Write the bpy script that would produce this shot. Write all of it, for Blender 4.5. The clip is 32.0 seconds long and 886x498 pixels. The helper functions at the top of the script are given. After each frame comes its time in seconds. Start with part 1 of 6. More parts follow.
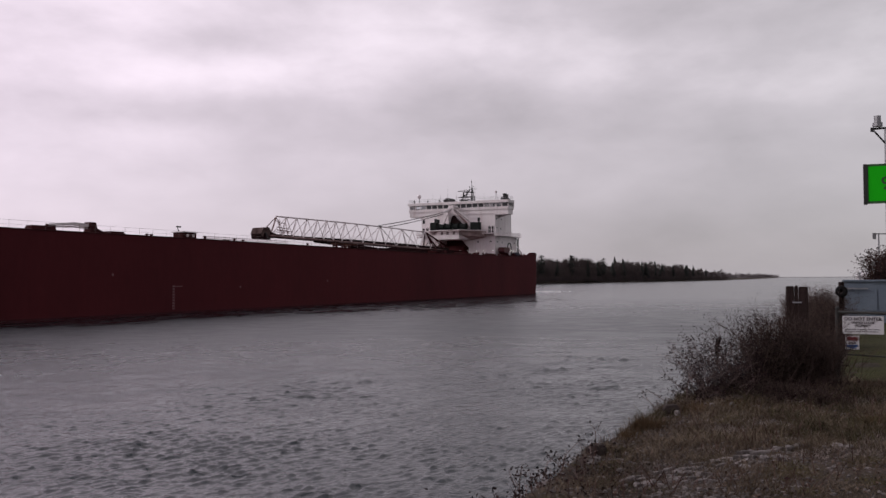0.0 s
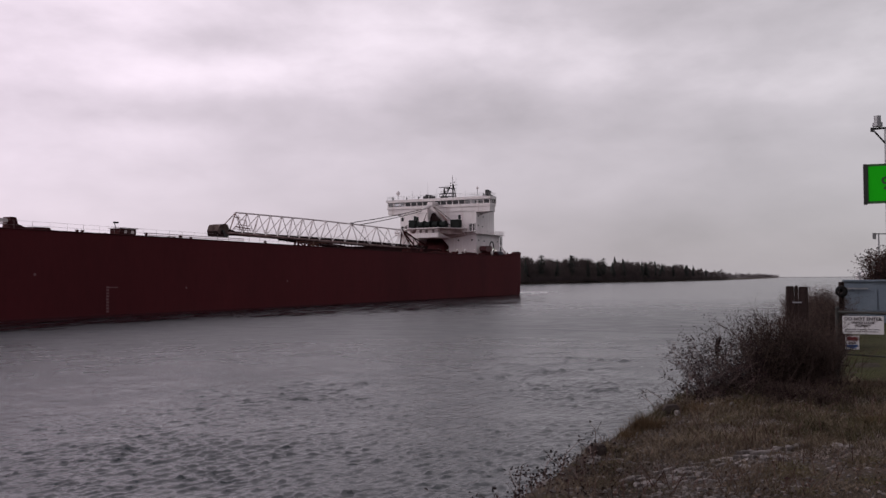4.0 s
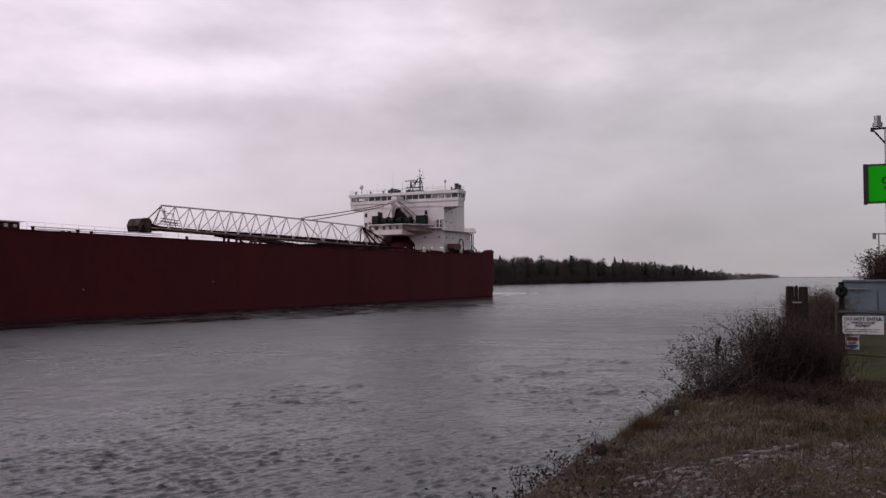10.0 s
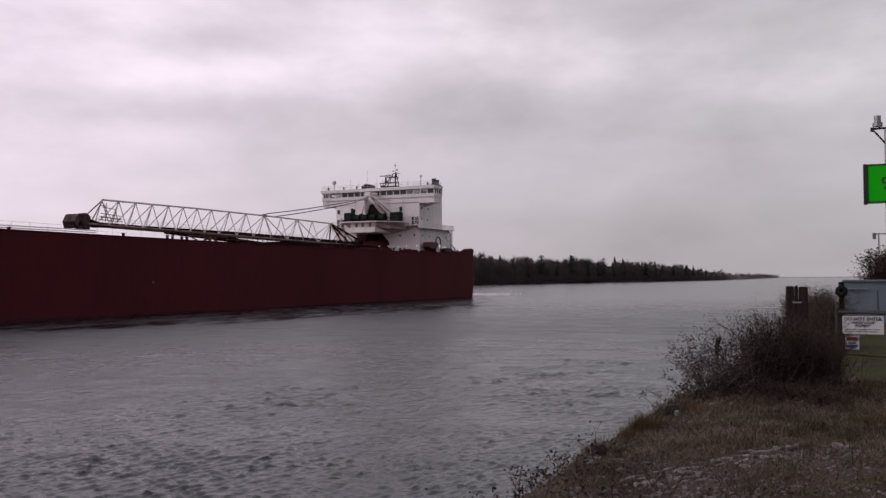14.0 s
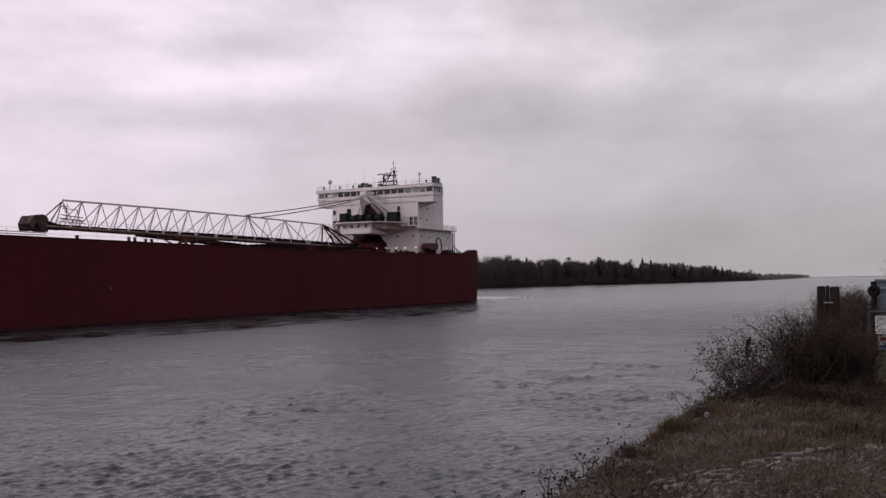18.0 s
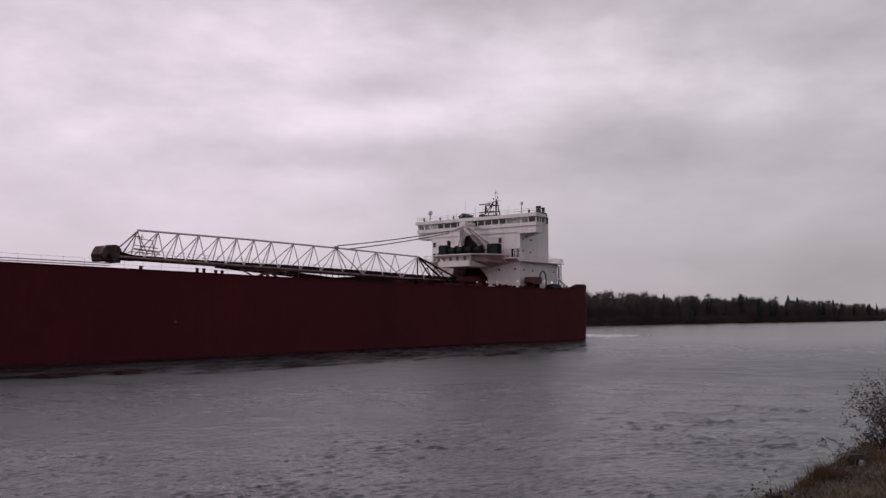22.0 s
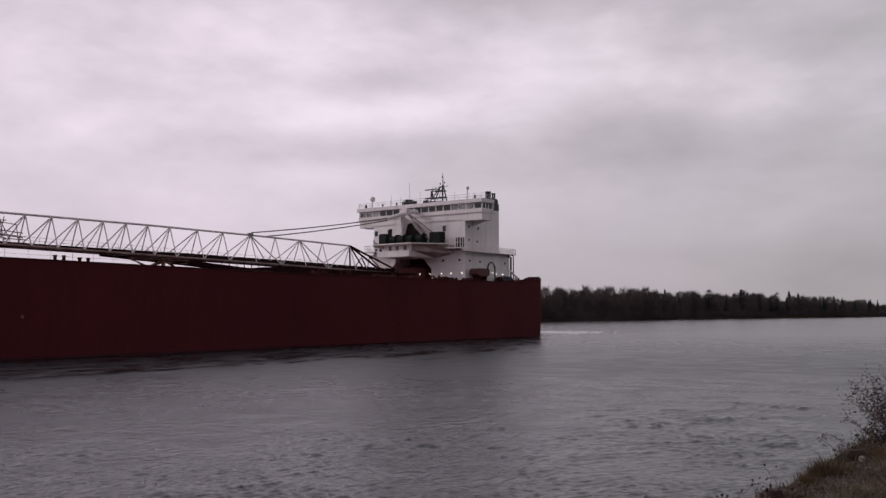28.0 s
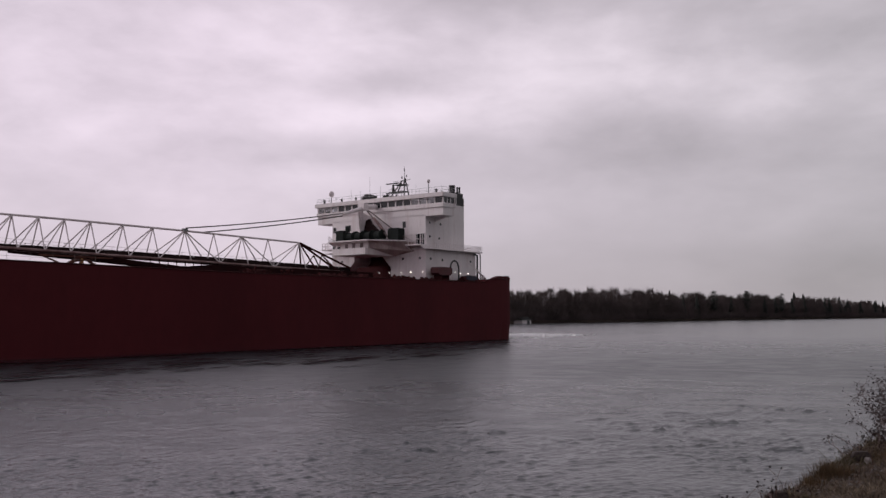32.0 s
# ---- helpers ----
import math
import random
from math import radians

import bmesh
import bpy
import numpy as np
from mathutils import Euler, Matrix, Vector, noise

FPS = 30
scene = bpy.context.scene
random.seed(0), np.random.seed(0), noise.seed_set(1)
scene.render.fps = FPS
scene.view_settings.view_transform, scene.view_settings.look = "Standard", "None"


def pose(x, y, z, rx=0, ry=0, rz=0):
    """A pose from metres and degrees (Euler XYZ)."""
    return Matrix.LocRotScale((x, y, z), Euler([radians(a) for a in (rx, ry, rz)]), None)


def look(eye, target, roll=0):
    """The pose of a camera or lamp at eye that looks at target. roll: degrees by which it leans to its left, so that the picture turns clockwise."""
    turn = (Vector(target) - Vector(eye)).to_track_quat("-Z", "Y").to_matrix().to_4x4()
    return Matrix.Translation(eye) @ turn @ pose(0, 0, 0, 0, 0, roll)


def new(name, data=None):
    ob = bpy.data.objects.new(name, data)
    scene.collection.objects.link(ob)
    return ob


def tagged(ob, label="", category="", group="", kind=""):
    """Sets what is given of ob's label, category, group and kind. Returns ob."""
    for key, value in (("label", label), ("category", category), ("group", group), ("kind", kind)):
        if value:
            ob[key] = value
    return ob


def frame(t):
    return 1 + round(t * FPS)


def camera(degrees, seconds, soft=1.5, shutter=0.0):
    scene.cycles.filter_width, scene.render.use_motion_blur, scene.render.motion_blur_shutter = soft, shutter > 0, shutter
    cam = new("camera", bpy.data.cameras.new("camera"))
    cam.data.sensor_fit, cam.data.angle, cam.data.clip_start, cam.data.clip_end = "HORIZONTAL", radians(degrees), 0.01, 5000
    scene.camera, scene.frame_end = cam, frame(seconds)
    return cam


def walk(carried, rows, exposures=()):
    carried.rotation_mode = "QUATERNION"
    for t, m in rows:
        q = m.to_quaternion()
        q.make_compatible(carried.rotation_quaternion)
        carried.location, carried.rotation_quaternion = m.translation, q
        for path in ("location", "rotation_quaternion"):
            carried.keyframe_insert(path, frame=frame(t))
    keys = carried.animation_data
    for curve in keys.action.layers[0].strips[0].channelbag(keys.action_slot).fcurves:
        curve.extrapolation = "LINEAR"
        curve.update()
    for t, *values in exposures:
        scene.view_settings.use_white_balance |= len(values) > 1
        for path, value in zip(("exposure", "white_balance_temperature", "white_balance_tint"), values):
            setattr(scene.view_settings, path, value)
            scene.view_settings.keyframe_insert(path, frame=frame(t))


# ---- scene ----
FOV = 52.21
cam = camera(FOV, 32.0, soft=1.45)
EYE = (0.0, 0.0, 5.0)
CAM_ROWS = [
    (0, -0.002, 1.821, -0.248),
    (17, -0.002, 1.821, -0.248),
    (17.5, -0.190, 1.789, -0.604),
    (18, -1.679, 2.017, -0.717),
    (18.5, -4.744, 3.528, -0.634),
    (19, -8.613, 3.351, -0.734),
    (19.5, -10.143, 2.562, -0.701),
    (20, -10.385, 3.085, -0.600),
    (20.5, -10.889, 4.038, -0.503),
    (21, -10.976, 4.545, -0.200),
    (21.5, -10.213, 4.388, -0.178),
    (22, -10.114, 4.329, -0.147),
    (22.5, -10.144, 4.316, -0.110),
    (23, -10.164, 4.266, -0.066),
    (23.5, -10.180, 4.219, -0.109),
    (24, -10.179, 4.171, -0.024),
    (24.5, -10.164, 4.161, -0.105),
    (25, -10.181, 4.113, 0.001),
    (25.5, -10.184, 4.064, -0.016),
    (27.5, -10.178, 4.019, -0.058),
    (28, -10.173, 4.015, -0.020),
    (28.5, -10.171, 4.009, -0.021),
    (29, -10.184, 4.019, -0.041),
    (29.5, -10.171, 4.022, -0.060),
    (30, -10.163, 4.027, -0.053),
    (30.5, -10.166, 4.023, -0.037),
    (31, -10.141, 4.015, -0.027),
    (31.5, -10.144, 4.021, -0.069),
    (32, -10.449, 4.111, -0.068),
]
SHIP_ROWS = [
    (0, 0.00),
    (3.5, 11.03),
    (7, 22.43),
    (10, 32.12),
    (13, 41.77),
    (16.5, 53.18),
    (20, 64.72),
    (23, 74.70),
    (25.5, 83.07),
    (28, 91.68),
    (30, 98.62),
    (32, 105.37),
]


# the camera of the film closes a little as it turns to the brighter side
EXPOSURES = [(0.0, 0.07), (17.8, 0.07), (19.0, -0.06), (20.0, 0.04), (21.5, -0.09), (32.0, -0.08)]


def aim(yaw, pitch, roll):
    """A pose at the tripod, turned to the right by yaw and up by pitch."""
    y, p = radians(yaw), radians(pitch)
    way = Vector((math.sin(y) * math.cos(p), math.cos(y) * math.cos(p), math.sin(p)))
    return look(EYE, Vector(EYE) + way * 100, roll)


walk(cam, [(t, aim(y, p, r)) for t, y, p, r in CAM_ROWS], EXPOSURES)

# the channel: DOWN is the way it runs past the tripod, BANK the way to the near bank
DOWN = Vector((-0.46320, -0.88625, 0))
BANK = Vector((0.88625, -0.46320, 0))
# the ship's course, and the side of it that faces the tripod
HEADING = 243.254
AHEAD = Vector((-0.45004, -0.89301, 0))
PORT = Vector((0.89301, -0.45004, 0))


def river(along, across, z=0.0):
    """A place by metres up the channel and across it (towards the near bank)."""
    v = -DOWN * along + BANK * across
    return Vector((v.x, v.y, z))


# ---- sky and sun ----
def sky():
    world = bpy.data.worlds.new("overcast_sky")
    scene.world = world
    world.use_nodes = True
    nt = world.node_tree
    nt.nodes.clear()
    N = nt.nodes.new
    L = nt.links.new

    def math_node(op, a, b=None, c=None, clamp=False):
        n = N("ShaderNodeMath")
        n.operation, n.use_clamp = op, clamp
        for i, v in enumerate((a, b, c)):
            if v is None:
                continue
            if isinstance(v, (int, float)):
                n.inputs[i].default_value = v
            else:
                L(v, n.inputs[i])
        return n.outputs[0]

    co = N("ShaderNodeTexCoord").outputs["Generated"]
    sep = N("ShaderNodeSeparateXYZ")
    L(co, sep.inputs[0])
    x, y, z = sep.outputs
    az = math_node("ARCTAN2", x, y)
    el = math_node("ARCSINE", z)
    uv = N("ShaderNodeCombineXYZ")
    L(az, uv.inputs[0]), L(el, uv.inputs[1])

    def layer(scale, detail, rough, stretch, shift, warp=0.0):
        m = N("ShaderNodeMapping")
        m.inputs["Scale"].default_value = stretch
        m.inputs["Location"].default_value = shift
        m.inputs["Rotation"].default_value = (0, 0, radians(-6))
        L(uv.outputs[0], m.inputs[0])
        n = N("ShaderNodeTexNoise")
        n.inputs["Scale"].default_value, n.inputs["Detail"].default_value = scale, detail
        n.inputs["Roughness"].default_value, n.inputs["Distortion"].default_value = rough, warp
        L(m.outputs[0], n.inputs["Vector"])
        return n.outputs["Fac"]

    big = layer(4.0, 2.0, 0.45, (1, 2.6, 1), (3.1, 1.7, 0), 0.2)
    mid = layer(10.0, 5.0, 0.5, (1, 2.1, 1), (0.4, 5.2, 0), 0.15)
    fine = layer(24.0, 6.0, 0.55, (1, 2.3, 1), (2.7, 0.6, 0), 0.25)

    def bank(a, e, wa, we):
        """A soft swelling of the cloud deck round a bearing and a height, in degrees."""
        da = math_node("DIVIDE", math_node("SUBTRACT", az, radians(a)), radians(wa))
        de = math_node("DIVIDE", math_node("SUBTRACT", el, radians(e)), radians(we))
        q = math_node("ADD", math_node("MULTIPLY", da, da), math_node("MULTIPLY", de, de))
        return math_node("POWER", 2.718, math_node("MULTIPLY", q, -1.0))

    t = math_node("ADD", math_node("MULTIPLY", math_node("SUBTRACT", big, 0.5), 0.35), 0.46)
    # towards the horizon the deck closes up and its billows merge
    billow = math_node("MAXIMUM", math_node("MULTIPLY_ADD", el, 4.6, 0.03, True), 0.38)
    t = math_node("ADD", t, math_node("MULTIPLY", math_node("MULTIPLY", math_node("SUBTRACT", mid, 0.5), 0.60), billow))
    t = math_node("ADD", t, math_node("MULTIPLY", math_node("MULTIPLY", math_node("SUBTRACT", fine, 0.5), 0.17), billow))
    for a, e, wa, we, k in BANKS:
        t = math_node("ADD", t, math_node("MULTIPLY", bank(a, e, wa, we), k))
    # the light comes through on the left, where the sun stands behind the cloud
    ramp = N("ShaderNodeValToRGB")
    ramp.color_ramp.elements[0].position, ramp.color_ramp.elements[0].color = 0.0, (0.40, 0.368, 0.388, 1)
    ramp.color_ramp.elements[1].position, ramp.color_ramp.elements[1].color = 1.0, (0.92, 0.84, 0.895, 1)
    mid_e = ramp.color_ramp.elements.new(0.5)
    mid_e.color = (0.615, 0.563, 0.60, 1)
    L(t, ramp.inputs[0])
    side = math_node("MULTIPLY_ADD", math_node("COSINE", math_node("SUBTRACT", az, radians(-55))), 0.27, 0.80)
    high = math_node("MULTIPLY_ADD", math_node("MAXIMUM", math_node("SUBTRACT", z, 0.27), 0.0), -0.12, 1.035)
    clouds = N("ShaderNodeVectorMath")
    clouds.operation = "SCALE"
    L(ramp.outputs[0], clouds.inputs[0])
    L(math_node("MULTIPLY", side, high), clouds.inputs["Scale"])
    clear = N("ShaderNodeTexSky")
    clear.sky_type, clear.sun_disc = "NISHITA", False
    clear.sun_elevation, clear.sun_rotation = radians(SUN_EL), radians(SUN_AZ)
    thin = N("ShaderNodeVectorMath")
    thin.operation = "SCALE"
    thin.inputs["Scale"].default_value = 0.006
    L(clear.outputs[0], thin.inputs[0])
    both = N("ShaderNodeVectorMath")
    both.operation = "ADD"
    warm = N("ShaderNodeMix")
    warm.data_type = "RGBA"
    warm.inputs["A"].default_value, warm.inputs["B"].default_value = (0.985, 0.997, 0.998, 1), (1.04, 0.975, 1.045, 1)
    L(math_node("MULTIPLY_ADD", az, -1.1, 0.5, True), warm.inputs["Factor"])
    toned = N("ShaderNodeVectorMath")
    toned.operation = "MULTIPLY"
    L(clouds.outputs[0], toned.inputs[0]), L(warm.outputs["Result"], toned.inputs[1])
    L(toned.outputs[0], both.inputs[0]), L(thin.outputs[0], both.inputs[1])
    bg = N("ShaderNodeBackground")
    bg.inputs["Strength"].default_value = 1.0
    L(both.outputs[0], bg.inputs["Color"])
    out = N("ShaderNodeOutputWorld")
    L(bg.outputs[0], out.inputs["Surface"])


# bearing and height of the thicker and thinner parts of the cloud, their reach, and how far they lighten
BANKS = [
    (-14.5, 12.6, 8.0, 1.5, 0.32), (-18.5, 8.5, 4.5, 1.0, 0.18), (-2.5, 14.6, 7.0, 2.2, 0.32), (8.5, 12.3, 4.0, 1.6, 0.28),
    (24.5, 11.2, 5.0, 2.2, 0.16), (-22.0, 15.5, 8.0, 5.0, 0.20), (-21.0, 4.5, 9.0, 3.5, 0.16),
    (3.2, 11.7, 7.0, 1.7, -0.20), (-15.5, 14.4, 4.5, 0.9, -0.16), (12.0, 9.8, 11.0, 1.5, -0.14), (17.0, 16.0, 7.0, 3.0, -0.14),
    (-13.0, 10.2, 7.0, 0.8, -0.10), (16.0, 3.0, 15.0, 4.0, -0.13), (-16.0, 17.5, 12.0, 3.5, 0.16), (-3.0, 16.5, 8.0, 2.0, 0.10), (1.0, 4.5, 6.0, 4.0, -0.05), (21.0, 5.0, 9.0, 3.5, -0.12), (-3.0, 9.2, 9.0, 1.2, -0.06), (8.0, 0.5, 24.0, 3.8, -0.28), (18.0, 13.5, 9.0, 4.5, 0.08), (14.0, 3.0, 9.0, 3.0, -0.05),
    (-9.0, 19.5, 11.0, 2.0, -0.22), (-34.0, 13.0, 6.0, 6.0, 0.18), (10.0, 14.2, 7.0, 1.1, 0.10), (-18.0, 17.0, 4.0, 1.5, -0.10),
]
SUN_AZ, SUN_EL = -95.0, 26.0
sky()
sun = new("sun", bpy.data.lights.new("sun", "SUN"))
sun.data.energy, sun.data.angle, sun.data.color = 0.8, radians(25), (1.0, 0.95, 0.93)
sun.matrix_world = look((0, 0, 0), (-math.sin(radians(SUN_AZ)) * math.cos(radians(SUN_EL)),
                                    -math.cos(radians(SUN_AZ)) * math.cos(radians(SUN_EL)), -math.sin(radians(SUN_EL))))


# ---- materials ----
def mat(name, dark, light, rough=0.6, metal=0.0, scale=3.0, fine=40.0, bump=0.2, stretch=(1, 1, 1), island=0.0, spec=0.5, emit=0.0):
    """Paint, wood, stone and leaf: two colours mixed by broad stains and fine grain, with fine relief."""
    m = bpy.data.materials.new(name)
    m.use_nodes = True
    nt = m.node_tree
    N, L = nt.nodes.new, nt.links.new
    b = nt.nodes["Principled BSDF"]
    co = N("ShaderNodeTexCoord")
    mp = N("ShaderNodeMapping")
    mp.inputs["Scale"].default_value = stretch
    L(co.outputs["Object"], mp.inputs[0])
    n1, n2 = N("ShaderNodeTexNoise"), N("ShaderNodeTexNoise")
    n1.inputs["Scale"].default_value, n1.inputs["Detail"].default_value = scale, 4.0
    n2.inputs["Scale"].default_value, n2.inputs["Detail"].default_value = fine, 3.0
    L(mp.outputs[0], n1.inputs["Vector"]), L(mp.outputs[0], n2.inputs["Vector"])
    mx = N("ShaderNodeMath")
    mx.operation = "MULTIPLY_ADD"
    mx.inputs[1].default_value = 0.45
    L(n2.outputs["Fac"], mx.inputs[0])
    sc = N("ShaderNodeMath")
    sc.operation = "MULTIPLY_ADD"
    sc.inputs[1].default_value, sc.inputs[2].default_value = 1.1, -0.28
    L(n1.outputs["Fac"], sc.inputs[0]), L(sc.outputs[0], mx.inputs[2])
    fac = mx.outputs[0]
    if island:
        geo, obi = N("ShaderNodeNewGeometry"), N("ShaderNodeObjectInfo")
        ad, ad2 = N("ShaderNodeMath"), N("ShaderNodeMath")
        ad.operation = ad2.operation = "MULTIPLY_ADD"
        ad.inputs[1].default_value, ad2.inputs[1].default_value = island, island
        L(geo.outputs["Random Per Island"], ad.inputs[0]), L(fac, ad.inputs[2])
        L(obi.outputs["Random"], ad2.inputs[0]), L(ad.outputs[0], ad2.inputs[2])
        sb = N("ShaderNodeMath")
        sb.operation = "SUBTRACT"
        sb.inputs[1].default_value = island
        L(ad2.outputs[0], sb.inputs[0])
        fac = sb.outputs[0]
    rp = N("ShaderNodeValToRGB")
    rp.color_ramp.elements[0].position, rp.color_ramp.elements[0].color = 0.25, (*dark, 1)
    rp.color_ramp.elements[1].position, rp.color_ramp.elements[1].color = 0.8, (*light, 1)
    L(fac, rp.inputs[0]), L(rp.outputs[0], b.inputs["Base Color"])
    b.inputs["Roughness"].default_value, b.inputs["Metallic"].default_value = rough, metal
    b.inputs["Specular IOR Level"].default_value = spec
    if bump:
        bp = N("ShaderNodeBump")
        bp.inputs["Strength"].default_value, bp.inputs["Distance"].default_value = bump, 0.3 / fine
        L(n2.outputs["Fac"], bp.inputs["Height"]), L(bp.outputs[0], b.inputs["Normal"])
    if emit:
        b.inputs["Emission Color"].default_value = (1.0, 0.93, 0.85, 1)
        b.inputs["Emission Strength"].default_value = emit
    return m


def water_material(name="river_water", smooth=1.0):
    """Wind-ruffled river water; smooth below 1 for the slicks in the lee of the hull."""
    m = bpy.data.materials.new(name)
    m.use_nodes = True
    nt = m.node_tree
    N, L = nt.nodes.new, nt.links.new
    b = nt.nodes["Principled BSDF"]
    b.inputs["Base Color"].default_value = (0.014, 0.0225, 0.0265, 1)
    b.inputs["IOR"].default_value = 1.34
    co = N("ShaderNodeTexCoord")

    def wave(scale, detail, stretch, turn, warp=0.0):
        mp = N("ShaderNodeMapping")
        mp.inputs["Scale"].default_value = stretch
        mp.inputs["Rotation"].default_value = (0, 0, radians(turn))
        L(co.outputs["Object"], mp.inputs[0])
        n = N("ShaderNodeTexNoise")
        n.inputs["Scale"].default_value, n.inputs["Detail"].default_value = scale, detail
        n.inputs["Distortion"].default_value = warp
        L(mp.outputs[0], n.inputs["Vector"])
        return n.outputs["Fac"]

    # gusts and eddies: where the ripples are strong and where the water lies smooth
    gust = wave(0.20, 8.0, (0.9, 1.1, 1), 28, 1.6)
    small, chop = wave(4.0, 3.0, (1, 1, 1), 10, 0.3), wave(1.6, 3.0, (1, 1, 1), -14, 0.2)
    h = None
    for src, k in ((small, 0.034), (chop, 0.085)):
        n = N("ShaderNodeMath")
        n.operation = "MULTIPLY_ADD"
        n.inputs[1].default_value = k
        L(src, n.inputs[0])
        if h is not None:
            L(h, n.inputs[2])
        h = n.outputs[0]

    def span(lo, hi):
        r = N("ShaderNodeMapRange")
        r.inputs["From Min"].default_value, r.inputs["From Max"].default_value = 0.38, 0.62
        r.inputs["To Min"].default_value, r.inputs["To Max"].default_value = lo, hi
        L(gust, r.inputs["Value"])
        return r.outputs[0]

    dist = N("ShaderNodeVectorMath")
    dist.operation = "LENGTH"
    L(co.outputs["Object"], dist.inputs[0])

    def reach(near, far, lo, hi):
        r = N("ShaderNodeMapRange")
        r.inputs["From Min"].default_value, r.inputs["From Max"].default_value = near, far
        r.inputs["To Min"].default_value, r.inputs["To Max"].default_value = lo, hi
        L(dist.outputs["Value"], r.inputs["Value"])
        return r.outputs[0]

    def both(op, a, b):
        n = N("ShaderNodeMath")
        n.operation = op
        L(a, n.inputs[0]), L(b, n.inputs[1])
        return n.outputs[0]

    # up the river the wind drops: smaller ripples
    bp = N("ShaderNodeBump")
    bp.inputs["Distance"].default_value = 1.0
    L(both("MULTIPLY", span(0.68 * smooth, 1.18 * smooth), reach(45.0, 140.0, 1.0, 0.20)), bp.inputs["Strength"])
    L(h, bp.inputs["Height"]), L(bp.outputs[0], b.inputs["Normal"])
    # beyond the geometry the ripples are too fine to be built, and roughen the surface instead
    rough = both("ADD", reach(30.0, 90.0, 0.20, 0.34), reach(95.0, 220.0, 0.0, -0.15))
    L(both("MULTIPLY", rough, span(0.88 * smooth, 1.10 * smooth)), b.inputs["Roughness"])
    return m


HULL_RED = mat("hull_oxide_red", (0.069, 0.0108, 0.0144), (0.093, 0.0146, 0.0188), 0.75, 0, 0.10, 1.2, 0.1, (1, 1, 0.4), 0, 0.12)
DARK_RED = mat("deck_oxide_red", (0.032, 0.007, 0.008), (0.065, 0.013, 0.014), 0.8, 0, 0.6, 8, 0.2, (1, 1, 1), 0, 0.15)
WHITE = mat("ship_white_paint", (0.74, 0.685, 0.69), (0.90, 0.845, 0.85), 0.5, 0, 0.30, 4, 0.1, (1, 1, 0.3))


def streaked(m, tint, amount):
    """Adds rust and grime that has run down the plates."""
    nt = m.node_tree
    N, L = nt.nodes.new, nt.links.new
    b = nt.nodes["Principled BSDF"]
    src = b.inputs["Base Color"].links[0].from_socket
    co, mp, n, r, x = N("ShaderNodeTexCoord"), N("ShaderNodeMapping"), N("ShaderNodeTexNoise"), N("ShaderNodeMapRange"), N("ShaderNodeMix")
    mp.inputs["Scale"].default_value = (1.1, 1.1, 0.10)
    n.inputs["Scale"].default_value, n.inputs["Detail"].default_value, n.inputs["Roughness"].default_value = 1.0, 5.0, 0.65
    r.inputs["From Min"].default_value, r.inputs["From Max"].default_value, r.inputs["To Max"].default_value = 0.52, 0.74, amount
    x.data_type = "RGBA"
    x.inputs["B"].default_value = (*tint, 1)
    L(co.outputs["Object"], mp.inputs[0]), L(mp.outputs[0], n.inputs["Vector"]), L(n.outputs["Fac"], r.inputs["Value"])
    L(r.outputs[0], x.inputs["Factor"]), L(src, x.inputs["A"]), L(x.outputs["Result"], b.inputs["Base Color"])


streaked(WHITE, (0.46, 0.34, 0.31), 0.45)
streaked(HULL_RED, (0.060, 0.0115, 0.0145), 0.15)
BOOM_WHITE = mat("boom_white_paint", (0.66, 0.60, 0.61), (0.84, 0.78, 0.79), 0.55, 0, 0.8, 9, 0.1)
MARK = mat("faded_mark_paint", (0.14, 0.065, 0.07), (0.26, 0.15, 0.16), 0.8, 0, 1.5, 12, 0.1, (1, 1, 1), 0, 0.1)
CHORD = mat("dulled_chord_paint", (0.16, 0.12, 0.12), (0.34, 0.28, 0.28), 0.7, 0, 0.6, 9, 0.1)
HOOD = mat("grey_hood_paint", (0.05, 0.032, 0.030), (0.15, 0.108, 0.102), 0.85, 0, 0.8, 9, 0.1, (1, 1, 1), 0, 0.1)
CHORD_RED = mat("rusty_chord_paint", (0.15, 0.085, 0.082), (0.42, 0.31, 0.30), 0.75, 0, 0.7, 9, 0.1, (1, 1, 1), 0, 0.2)
RUSTY = mat("rusty_trestle", (0.07, 0.028, 0.022), (0.17, 0.080, 0.062), 0.85, 0, 0.8, 9, 0.2, (1, 1, 1), 0, 0.15)
STAINED = mat("rust_stained_white_paint", (0.30, 0.21, 0.20), (0.66, 0.56, 0.55), 0.65, 0, 0.45, 5, 0.15, (1, 1, 0.35))
BOAT_RED = mat("boat_red_paint", (0.06, 0.010, 0.013), (0.10, 0.018, 0.022), 0.6, 0, 0.8, 9, 0.1)
BOAT_BLUE = mat("boat_blue_cover", (0.018, 0.019, 0.036), (0.036, 0.038, 0.065), 0.7, 0, 1.0, 12, 0.15)
BLACK = mat("black_paint", (0.010, 0.009, 0.010), (0.022, 0.020, 0.021), 0.5, 0, 0.8, 12, 0.15)
MAROON = mat("dark_maroon_steel", (0.014, 0.0045, 0.005), (0.032, 0.008, 0.009), 0.85, 0, 0.6, 8, 0.2, (1, 1, 1), 0, 0.1)
RECESS = mat("belt_housing_red", (0.050, 0.011, 0.013), (0.085, 0.019, 0.021), 0.8, 0, 0.5, 6, 0.2, (1, 1, 0.4), 0, 0.15)
